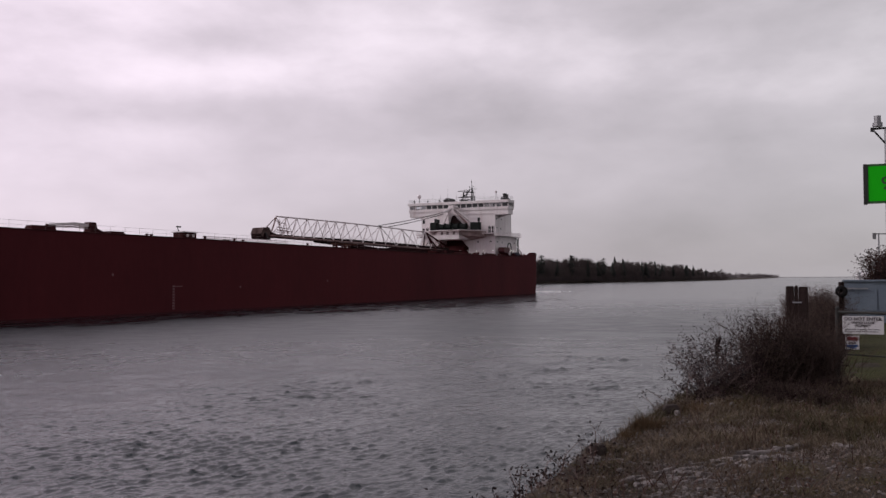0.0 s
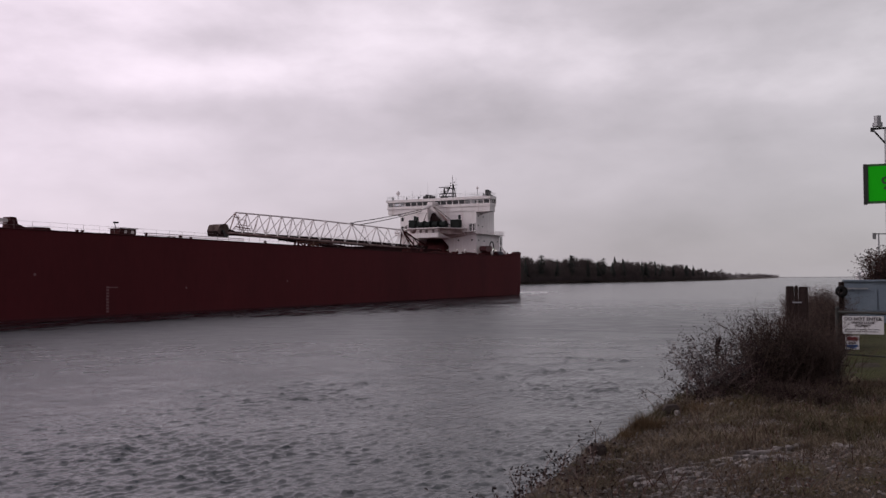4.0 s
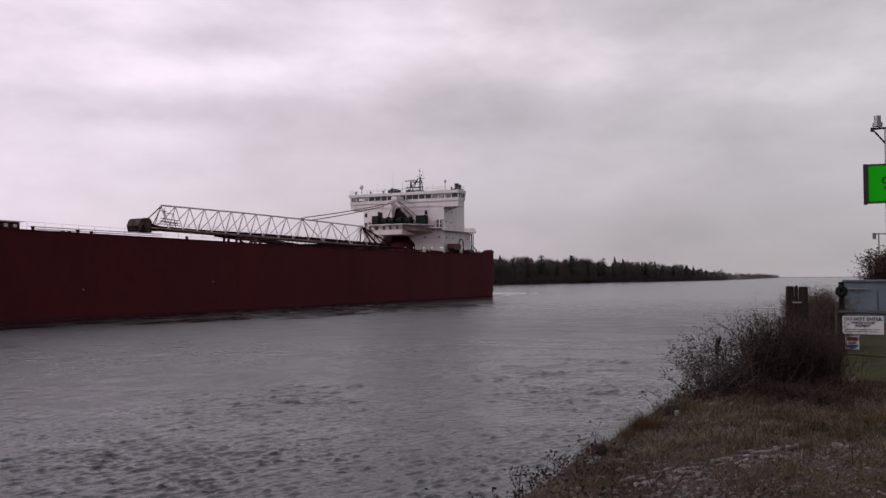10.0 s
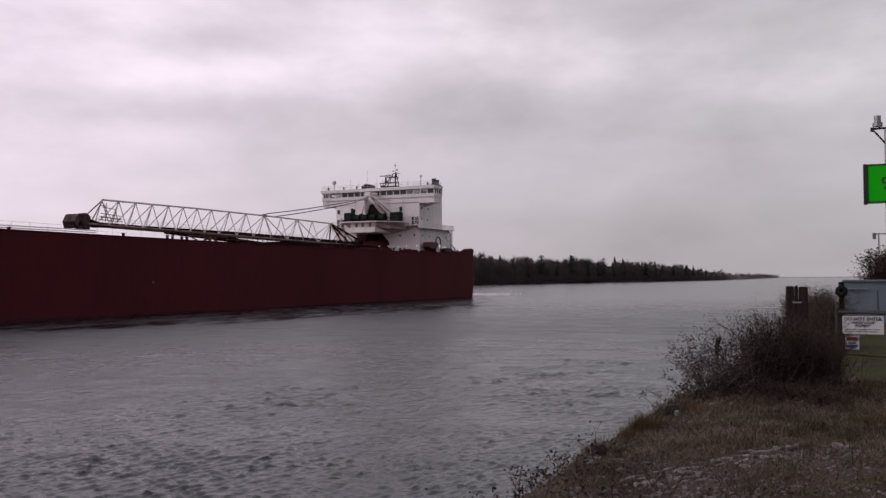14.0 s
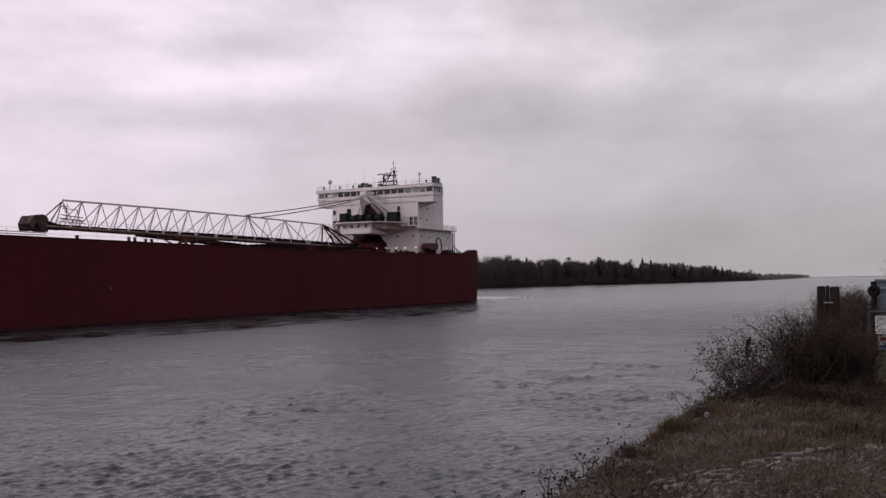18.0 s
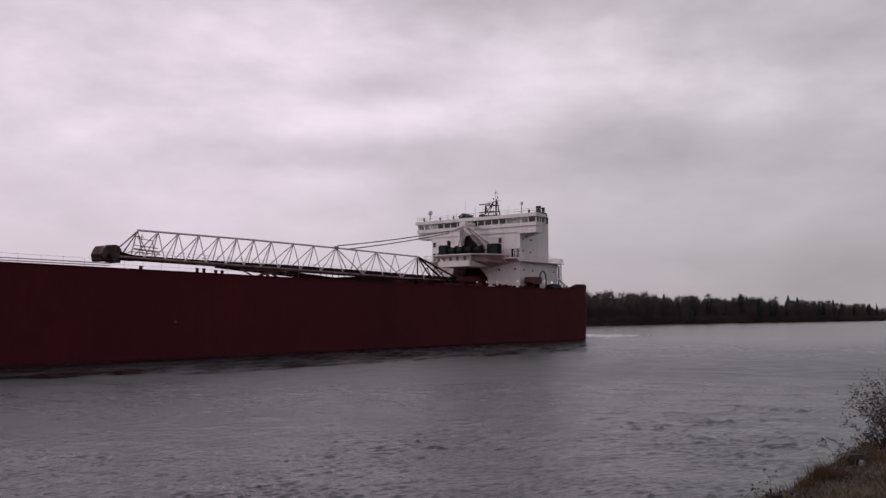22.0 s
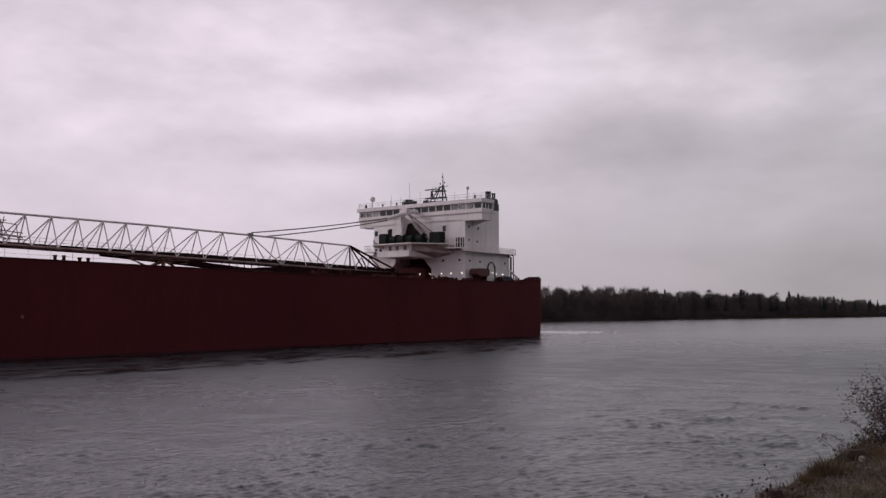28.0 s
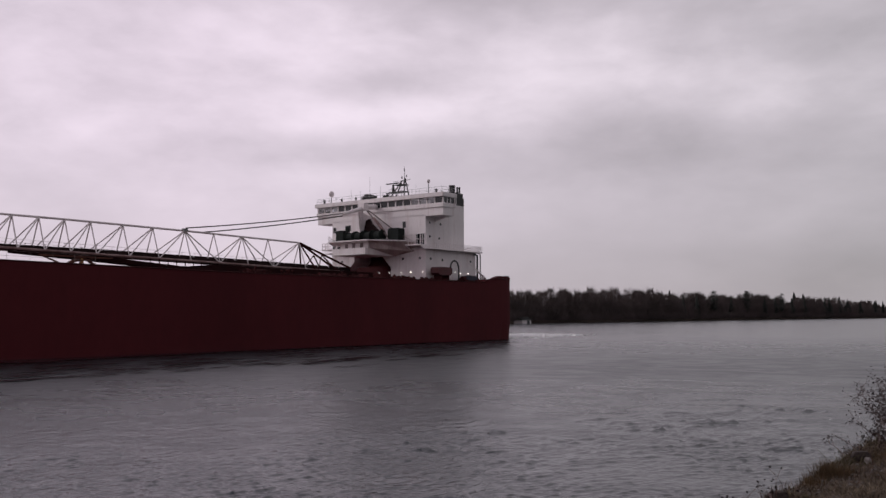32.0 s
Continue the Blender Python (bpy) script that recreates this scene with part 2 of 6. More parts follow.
BELT = mat("belt_rubber", (0.014, 0.0075, 0.0075), (0.034, 0.018, 0.018), 0.9, 0, 0.5, 6, 0.2, (1, 1, 1), 0, 0.15)
GREEN_DARK = mat("winch_green", (0.009, 0.012, 0.011), (0.018, 0.023, 0.021), 0.7, 0, 1.0, 12, 0.15, (1, 1, 1), 0, 0.15)
YELLOW = mat("faded_safety_yellow", (0.16, 0.07, 0.03), (0.32, 0.16, 0.05), 0.7)
STEEL = mat("galvanised_steel", (0.22, 0.22, 0.23), (0.36, 0.36, 0.37), 0.45, 0.7, 2.0, 40, 0.1)
GLASS_DARK = mat("dark_window_glass", (0.012, 0.013, 0.015), (0.022, 0.023, 0.026), 0.08, 0, 0.5, 4, 0.0)
LAMP = mat("deck_lamp_glow", (0.9, 0.85, 0.8), (0.9, 0.85, 0.8), 0.5, 0, 1, 2, 0, (1, 1, 1), 0, 0.5, 2.6)
FOAM = mat("wake_foam", (0.68, 0.68, 0.69), (0.86, 0.86, 0.87), 0.8, 0, 1.2, 9, 0.5, (1, 1, 1), 0.3)
SOIL = mat("bank_soil", (0.018, 0.0135, 0.010), (0.100, 0.077, 0.061), 0.95, 0, 1.3, 26, 1.0, (1, 1, 1), 0, 0.15)
ROCK = mat("pale_limestone", (0.065, 0.056, 0.052), (0.25, 0.222, 0.212), 0.9, 0, 22, 90, 1.0, (1, 1, 1), 0.3)
DARK_ROCK = mat("dark_earthy_rock", (0.020, 0.015, 0.014), (0.075, 0.058, 0.052), 0.95, 0, 9, 50, 0.8, (1, 1, 1), 0, 0.15)
GRASS_TAN = mat("dry_grass", (0.086, 0.066, 0.046), (0.222, 0.174, 0.126), 0.85, 0, 1.6, 30, 0, (1, 1, 1), 0.3, 0.15)
GRASS_GREEN = mat("autumn_grass", (0.047, 0.041, 0.022), (0.143, 0.120, 0.064), 0.85, 0, 1.6, 30, 0, (1, 1, 1), 0.3, 0.15)
LITTER = mat("dead_litter", (0.12, 0.098, 0.086), (0.27, 0.228, 0.205), 0.9, 0, 2.0, 30, 0, (1, 1, 1), 0.3, 0.15)
TUFT = mat("tuft_grass", (0.072, 0.046, 0.025), (0.165, 0.112, 0.062), 0.85, 0, 2.0, 30, 0, (1, 1, 1), 0.3, 0.15)
LAWN = mat("mown_lawn", (0.031, 0.033, 0.011), (0.068, 0.069, 0.022), 0.9, 0, 1.2, 30, 0.5, (1, 1, 1), 0, 0.08)
TWIG = mat("bare_twigs", (0.038, 0.022, 0.018), (0.126, 0.076, 0.063), 0.85, 0, 4, 40, 0, (1, 1, 1), 0.3, 0.15)
PALE_TWIG = mat("pale_pinkish_twigs", (0.075, 0.053, 0.050), (0.235, 0.175, 0.165), 0.85, 0, 4, 40, 0, (1, 1, 1), 0.4, 0.15)
DRY_TWIG = mat("grey_brown_twigs", (0.037, 0.026, 0.022), (0.110, 0.078, 0.067), 0.85, 0, 4, 40, 0, (1, 1, 1), 0.3, 0.15)
DARK_STEEL = mat("weathered_steel", (0.014, 0.014, 0.013), (0.038, 0.037, 0.034), 0.8, 0.0, 2.0, 40, 0.1)
# scrub of the far point: distance haze is painted in as a paler grey
HAZED_SCRUB = mat("hazed_point_scrub", (0.12, 0.105, 0.108), (0.24, 0.215, 0.22), 0.9, 0, 0.06, 0.5, 0.0, (1, 1, 1), 0.2)
FALLEN = mat("fallen_leaves", (0.036, 0.021, 0.017), (0.17, 0.115, 0.090), 0.8, 0, 3, 40, 0, (1, 1, 1), 0.6, 0.15)
LEAF = mat("withered_leaves", (0.011, 0.006, 0.006), (0.034, 0.017, 0.017), 0.8, 0, 6, 40, 0, (1, 1, 1), 0.35, 0.15)
BARK = mat("far_bark", (0.052, 0.039, 0.037), (0.112, 0.088, 0.084), 0.9, 0, 0.06, 0.5, 0.0, (1, 1, 1), 0.15)
NEEDLES = mat("spruce_needles", (0.018, 0.020, 0.018), (0.040, 0.044, 0.037), 0.85, 0, 0.06, 0.5, 0, (1, 1, 1), 0.15)
WOOD = mat("weathered_pile", (0.011, 0.0068, 0.0062), (0.046, 0.031, 0.029), 0.9, 0, 3, 24, 0.6, (3, 3, 0.4), 0, 0.12)
SHED_BLUE = mat("shed_blue_grey", (0.10, 0.13, 0.165), (0.145, 0.18, 0.22), 0.6, 0, 1.0, 14, 0.15)
CABLE = mat("greased_cable", (0.06, 0.05, 0.052), (0.12, 0.10, 0.10), 0.8, 0, 2.0, 20, 0.1)
SIGN_WHITE = mat("sign_white", (0.60, 0.59, 0.60), (0.72, 0.71, 0.72), 0.45, 0, 2, 20, 0.05)
SIGN_GREEN = mat("sign_green", (0.008, 0.50, 0.004), (0.010, 0.57, 0.005), 0.6, 0, 2, 20, 0.05, (1, 1, 1), 0, 0.15)
SIGN_EDGE = mat("sign_dark_green", (0.012, 0.075, 0.012), (0.018, 0.10, 0.016), 0.45, 0, 2, 20, 0.05)
SIGN_INK = mat("sign_ink", (0.035, 0.028, 0.032), (0.06, 0.05, 0.055), 0.5)
SIGN_RED = mat("sign_red", (0.11, 0.010, 0.014), (0.15, 0.015, 0.018), 0.5)
SIGN_BLUE = mat("sign_blue", (0.03, 0.075, 0.21), (0.04, 0.10, 0.26), 0.5)
RUBBER = mat("tyre_rubber", (0.006, 0.006, 0.006), (0.014, 0.013, 0.013), 0.9, 0, 3, 30, 0.3, (1, 1, 1), 0, 0.2)
def clear_glass():
    m = bpy.data.materials.new("clear_glass")
    m.use_nodes = True
    nt = m.node_tree
    nt.nodes.remove(nt.nodes["Principled BSDF"])
    t, g, x = nt.nodes.new("ShaderNodeBsdfTransparent"), nt.nodes.new("ShaderNodeBsdfGlossy"), nt.nodes.new("ShaderNodeMixShader")
    t.inputs[0].default_value, g.inputs["Roughness"].default_value, x.inputs[0].default_value = (0.8, 0.82, 0.83, 1), 0.05, 0.1
    nt.links.new(t.outputs[0], x.inputs[1]), nt.links.new(g.outputs[0], x.inputs[2])
    nt.links.new(x.outputs[0], nt.nodes["Material Output"].inputs["Surface"])
    return m


CLEAR = clear_glass()
WATER = water_material()
SLICK = water_material("slick_water", 0.40)


# ---- mesh tools ----
class Mesh:
    """Vertices and faces of one part, gathered from simple shaped pieces."""

    def __init__(self):
        self.v, self.f = [], []

    def add(self, verts, faces):
        k = len(self.v)
        self.v += [tuple(p) for p in verts]
        self.f += [tuple(i + k for i in q) for q in faces]
        return self

    def box(self, x0, x1, y0, y1, z0, z1, chamfer=0.0):
        if not chamfer:
            v = [(x, y, z) for z in (z0, z1) for y in (y0, y1) for x in (x0, x1)]
            return self.add(v, [(0, 2, 3, 1), (4, 5, 7, 6), (0, 1, 5, 4), (2, 6, 7, 3), (0, 4, 6, 2), (1, 3, 7, 5)])
        c = chamfer
        return self.prism([(x0 + c, y0), (x1 - c, y0), (x1, y0 + c), (x1, y1 - c), (x1 - c, y1), (x0 + c, y1), (x0, y1 - c), (x0, y0 + c)],
                          z0, z1 - c).prism([(x0 + c, y0 + c), (x1 - c, y0 + c), (x1 - c, y1 - c), (x0 + c, y1 - c)], z1 - c, z1)

    def prism(self, poly, z0, z1, top=None):
        n = len(poly)
        top = top or poly
        v = [(x, y, z0) for x, y in poly] + [(x, y, z1) for x, y in top]
        return self.add(v, [tuple(range(n))[::-1], tuple(range(n, 2 * n))] + [(i, (i + 1) % n, n + (i + 1) % n, n + i) for i in range(n)])

    def wall(self, poly, x0, x1):
        """A prism along x of an outline given in y, z."""
        n = len(poly)
        v = [(x0, y, z) for y, z in poly] + [(x1, y, z) for y, z in poly]
        return self.add(v, [tuple(range(n))[::-1], tuple(range(n, 2 * n))] + [(i, (i + 1) % n, n + (i + 1) % n, n + i) for i in range(n)])

    def side(self, poly, y0, y1):
        """A prism along y of an outline given in x, z."""
        n = len(poly)
        v = [(x, y0, z) for x, z in poly] + [(x, y1, z) for x, z in poly]
        return self.add(v, [tuple(range(n)), tuple(range(n, 2 * n))[::-1]] + [(n + i, n + (i + 1) % n, (i + 1) % n, i) for i in range(n)])

    def tube(self, a, b, r0, r1=None, n=6, caps=True):
        a, b = Vector(a), Vector(b)
        r1 = r0 if r1 is None else r1
        d = (b - a).normalized()
        s = d.orthogonal().normalized()
        t = d.cross(s)
        ring = [(math.cos(2 * math.pi * i / n), math.sin(2 * math.pi * i / n)) for i in range(n)]
        v = [a + (s * c + t * q) * r0 for c, q in ring] + [b + (s * c + t * q) * r1 for c, q in ring]
        f = [(i, (i + 1) % n, n + (i + 1) % n, n + i) for i in range(n)]
        if caps:
            f += [tuple(range(n))[::-1], tuple(range(n, 2 * n))]
        return self.add(v, f)

    def path(self, pts, r, n=6):
        """A bent bar through points, in one skin."""
        pts = [Vector(p) for p in pts]
        v, f = [], []
        side = None
        for k, p in enumerate(pts):
            d = (pts[min(k + 1, len(pts) - 1)] - pts[max(k - 1, 0)]).normalized()
            side = d.orthogonal().normalized() if side is None else (side - d * side.dot(d)).normalized()
            up = d.cross(side)
            v += [p + (side * math.cos(6.2832 * i / n) + up * math.sin(6.2832 * i / n)) * r for i in range(n)]
        for k in range(len(pts) - 1):
            f += [(k * n + i, k * n + (i + 1) % n, (k + 1) * n + (i + 1) % n, (k + 1) * n + i) for i in range(n)]
        f += [tuple(range(n))[::-1], tuple(range((len(pts) - 1) * n, len(pts) * n))]
        return self.add(v, f)

    def ring(self, c, radius, r, n=24, m=10):
        """A round tyre or hoop that stands upright in x and z."""
        v, f = [], []
        for i in range(n):
            a = 6.2832 * i / n
            for j in range(m):
                b = 6.2832 * j / m
                q = radius + r * math.cos(b)
                v.append((c[0] + q * math.cos(a), c[1] + r * math.sin(b), c[2] + q * math.sin(a)))
        for i in range(n):
            for j in range(m):
                f.append((i * m + j, ((i + 1) % n) * m + j, ((i + 1) % n) * m + (j + 1) % m, i * m + (j + 1) % m))
        return self.add(v, f)

    def ball(self, c, r, n=10, m=7, sz=1.0):
        v, f = [], []
        for i in range(m + 1):
            p = math.pi * i / m
            for j in range(n):
                q = 2 * math.pi * j / n
                v.append((c[0] + r * math.sin(p) * math.cos(q), c[1] + r * math.sin(p) * math.sin(q), c[2] + r * sz * math.cos(p)))
        for i in range(m):
            for j in range(n):
                f.append((i * n + j, (i + 1) * n + j, (i + 1) * n + (j + 1) % n, i * n + (j + 1) % n))
        return self.add(v, f)

    def data(self, name, material, smooth=False):
        me = bpy.data.meshes.new(name)
        me.from_pydata(self.v, [], self.f)
        me.materials.append(material)
        if smooth:
            me.polygons.foreach_set("use_smooth", [True] * len(me.polygons))
        me.update()
        return me


def part(name, mesh, material, parent, label="", smooth=False):
    """One mesh object under a thing or under a part."""
    ob = new(name, mesh if isinstance(mesh, bpy.types.Mesh) else mesh.data(name, material, smooth))
    ob.parent = parent
    if label:
        tagged(ob, label)
    return ob


def thing(name, label, category, group="", at=(0, 0, 0), turn=0.0):
    ob = new(name)
    ob.empty_display_size = 0.3
    ob.matrix_basis = pose(*at, 0, 0, turn)
    return tagged(ob, label, category, group)


def single(name, mesh, material, label, category="", group="", kind="", smooth=False):
    """A thing, or a piece of the setting, in one mesh."""
    ob = new(name, mesh if isinstance(mesh, bpy.types.Mesh) else mesh.data(name, material, smooth))
    return tagged(ob, label, category, group, kind)


def grid_mesh(name, X, Y, Z, material, wrap=False):
    """A sheet from three arrays of one shape."""
    r, c = X.shape
    verts = np.stack([X.ravel(), Y.ravel(), Z.ravel()], 1)
    i = np.arange(r * c).reshape(r, c)
    if wrap:
        i = np.concatenate([i, i[:, :1]], 1)
    faces = np.stack([i[:-1, :-1].ravel(), i[:-1, 1:].ravel(), i[1:, 1:].ravel(), i[1:, :-1].ravel()], 1)
    me = bpy.data.meshes.new(name)
    me.vertices.add(len(verts)), me.loops.add(faces.size), me.polygons.add(len(faces))
    me.vertices.foreach_set("co", verts.ravel())
    me.loops.foreach_set("vertex_index", faces.ravel())
    me.polygons.foreach_set("loop_start", np.arange(0, faces.size, 4))
    me.polygons.foreach_set("use_smooth", np.ones(len(faces), bool))
    me.materials.append(material)
    me.update(calc_edges=True)
    return me


def tri_mesh(name, verts, material):
    """A mesh of loose triangles, from an array of n x 3 corners."""
    verts = np.asarray(verts, dtype=float).reshape(-1, 3)
    n = len(verts) // 3
    me = bpy.data.meshes.new(name)
    me.vertices.add(len(verts)), me.loops.add(len(verts)), me.polygons.add(n)
    me.vertices.foreach_set("co", verts.ravel())
    me.loops.foreach_set("vertex_index", np.arange(len(verts)))
    me.polygons.foreach_set("loop_start", np.arange(0, len(verts), 3))
    me.materials.append(material)
    me.update(calc_edges=True)
    return me


def rand_field(x, y, seed, scale):
    """Smooth noise of many waves, for relief."""
    rng = np.random.default_rng(seed)
    out = np.zeros_like(x, dtype=float)
    for i in range(14):
        k = rng.uniform(0.4, 1.8) / scale
        a = rng.uniform(0, 2 * np.pi)
        out += np.sin(k * (x * np.cos(a) + y * np.sin(a)) + rng.uniform(0, 6.28)) / 14 ** 0.5
    return out


# ---- the river, its bed and its banks ----
def far_edge(l):
    return np.interp(l, [-900, 400, 700, 1000, 1250, 1700, 3400, 5200], [-252, -252, -256, -236, -228, -258, -425, -700])


def near_edge(l):
    return np.interp(l, [-900, 6.5, 8.5, 10.5, 12, 14, 18, 30, 55, 120, 600, 5200], [-2.45, -2.48, -2.72, -2.80, -2.70, -2.5, -2.45, -2.8, -4.6, -5.5, 60, 900])


def hummock(x, y):
    u, v = x * 0.9455 - y * 0.3256, x * 0.3256 + y * 0.9455
    return np.exp(-np.abs((u - 0.15) / 0.62) ** 3 - ((v - 12.95) / 0.55) ** 2)


def terrain(x, y):
    """Height of the ground: the near bank, the bed of the channel, the far shore."""
    l = 0.46320 * x + 0.88625 * y
    c = 0.88625 * x - 0.46320 * y
    edge = near_edge(l)
    top = np.interp(l, [-50, 12, 25, 50, 90], [3.4, 3.4, 3.15, 2.55, 2.3]) + np.interp(c, [-3, 8, 60], [0, 0.25, 1.2])
    near = np.hypot(x, y)
    top = top + rand_field(x, y, 5, 2.2) * 0.05 + rand_field(x, y, 6, 0.7) * 0.03 * (near < 60) + rand_field(x, y, 9, 0.22) * 0.014 * (near < 20)
    lip = edge + rand_field(l, c * 0.2, 7, 1.1) * 0.10 * (near < 80)
    # the hummock on which the thicket grows
    top = top + 0.18 * hummock(x, y)
    drop = np.clip(lip - c, 0, None)
    z = top - drop * 1.05 - np.clip(drop, 0, 0.4) * 0.25
    z = np.maximum(z, -3.0)
    land = np.clip(far_edge(l) - c, 0, None)
    shore = np.where(land > 0, np.minimum(-0.3 + land * 0.25, 1.2 + land * 0.004), -3.0)
    far = np.clip((near - 4200) / 300, 0, 1) * 4.3 - 3.0
    return np.maximum(np.maximum(z, shore), far)


def ground():
    az = np.radians(np.concatenate([np.arange(-4, 34, 0.22), np.arange(34, 356, 2.0)]))
    r = np.concatenate([[-0.01, 0.5, 1.5, 3.0], np.geomspace(4.5, 45, 150), np.geomspace(47, 4900, 110)])
    A, R = np.meshgrid(az, r)
    X, Y = R * np.sin(A), R * np.cos(A)
    return single("ground", grid_mesh("ground", X, Y, terrain(X, Y), SOIL, True), SOIL, "dark bare soil and turf of the river banks", kind="structure")


def lattice(x, y, cell, seed):
    """Smooth random relief with lumps of about the given size, from -1 to 1."""
    t = np.random.default_rng(seed).uniform(-1, 1, (256, 256))
    u, v = x / cell, y / cell
    i, j = np.floor(u).astype(int), np.floor(v).astype(int)
    f, g = u - i, v - j
    f, g = f * f * f * (f * (f * 6 - 15) + 10), g * g * g * (g * (g * 6 - 15) + 10)
    a, b, c, d = t[i % 256, j % 256], t[(i + 1) % 256, j % 256], t[i % 256, (j + 1) % 256], t[(i + 1) % 256, (j + 1) % 256]
    return (a * (1 - f) + b * f) * (1 - g) + (c * (1 - f) + d * f) * g


def wave_tile(longest, shortest, seed, even, size=51.2, n=1024):
    """A square of wind waves between two lengths, with peaked crests and slopes of one in the mean. even: how far they run all ways alike."""
    rng = np.random.default_rng(seed)
    k1 = np.fft.fftfreq(n, size / n) * 2 * np.pi
    kx, ky = np.meshgrid(k1, k1, indexing="ij")
    k = np.hypot(kx, ky)
    k[0, 0] = 1e9
    across = (kx * 0.88625 - ky * 0.46320) / k
    amp = np.exp(-(2 * np.pi / longest / k) ** 2 - (k * shortest / 2 / np.pi) ** 2) / k ** 2 * (even + (1 - even) * across ** 4)
    h = np.fft.ifft2(amp * (rng.normal(size=(n, n)) + 1j * rng.normal(size=(n, n)))).real
    h = np.exp(0.32 * h / h.std())
    h -= h.mean()
    gx, gy = np.gradient(h, size / n)
    return h / np.sqrt((gx ** 2 + gy ** 2).mean())


def sample(tile, x, y, size=51.2):
    """Heights of a repeating tile at places."""
    n = tile.shape[0]
    u, v = x / size * n, y / size * n
    i, j = np.floor(u).astype(int), np.floor(v).astype(int)
    f, g = u - i, v - j
    i, j = i % n, j % n
    a, b = (i + 1) % n, (j + 1) % n
    return (tile[i, j] * (1 - f) + tile[a, j] * f) * (1 - g) + (tile[i, b] * (1 - f) + tile[a, b] * f) * g


def wave_height(x, y):
    """Wind chop, rough along the near bank and calmer in midstream, in gusts."""
    r, c = np.hypot(x, y), 0.88625 * x - 0.46320 * y
    gust = lattice(x, y * 0.8, 7.0, 71) + 0.8 * lattice(x, y, 2.6, 72)
    lane = np.interp(c, [-60, -34, -22], [0.30, 0.50, 1.0])
    near = sample(wave_tile(0.50, 0.17, 60, 0.15), x, y) * 0.215 * np.clip(0.85 + 0.4 * gust, 0.25, 1.4) * np.clip((80 - r) / 40, 0, 1)
    far = sample(wave_tile(4.5, 1.2, 61, 0.9), x + 13, y) * 0.058 * np.clip(0.75 + 0.9 * gust, 0.03, 1.8) * np.clip((r - 24) / 40, 0.05, 1) * np.clip((105 - r) / 45, 0.2, 1)
    ragged = lattice(x + 31, y * 0.9, 5.0, 73) + 0.9 * lattice(x, y + 17, 1.9, 74)
    mid = sample(wave_tile(1.3, 0.36, 62, 0.4), x + 7, y) * 0.125 * np.clip(0.35 + 1.0 * ragged, 0.0, 1.7) * np.clip((r - 22) / 22, 0, 1) * np.clip((112 - r) / 50, 0, 1)
    return (near + mid + far) * lane


def river_water():
    """One sheet to the horizon, finely divided where the ripples can be told apart."""
    az = np.radians(np.concatenate([np.arange(-40, 28, 0.17), np.arange(28, 320, 2.5)]))
    r = np.concatenate([[2.0, 6.0, 11.0], np.arange(15, 43, 0.08), 43.1 * 1.0045 ** np.arange(200), 106.0 * 1.0085 ** np.arange(42), np.geomspace(152, 4900, 40)])
    A, R = np.meshgrid(az, r)
    X, Y = R * np.sin(A), R * np.cos(A)
    fade = np.clip((150 - R) / 90, 0, 1) * np.clip((np.cos(A + 0.12) - 0.72) / 0.06, 0, 1)
    return single("water", grid_mesh("water", X, Y, wave_height(X, Y) * fade, WATER, True), WATER,
                  "grey rippled river water under an overcast sky", kind="structure")


ground()
water = river_water()


# ---- the lake freighter ----
def loft(sections):
    """A skin over closed outlines that have the same number of corners."""
    m = Mesh()
    n = len(sections[0])
    for s in sections:
        m.v += [tuple(p) for p in s]
    for k in range(len(sections) - 1):
        for i in range(n):
            j = (i + 1) % n
            m.f.append((k * n + i, k * n + j, (k + 1) * n + j, (k + 1) * n + i))
    m.f.append(tuple(range(n)))
    m.f.append(tuple(range((len(sections) - 1) * n, len(sections) * n))[::-1])
    return m


def sheer(x):
    """Height of the deck edge above the water."""
    return float(np.interp(x, [0, 5, 8.5, 9.5, 70, 150, 190, 270, 306], [11.85, 11.9, 11.7, 11.15, 10.85, 11.35, 11.5, 12.2, 14.0]))


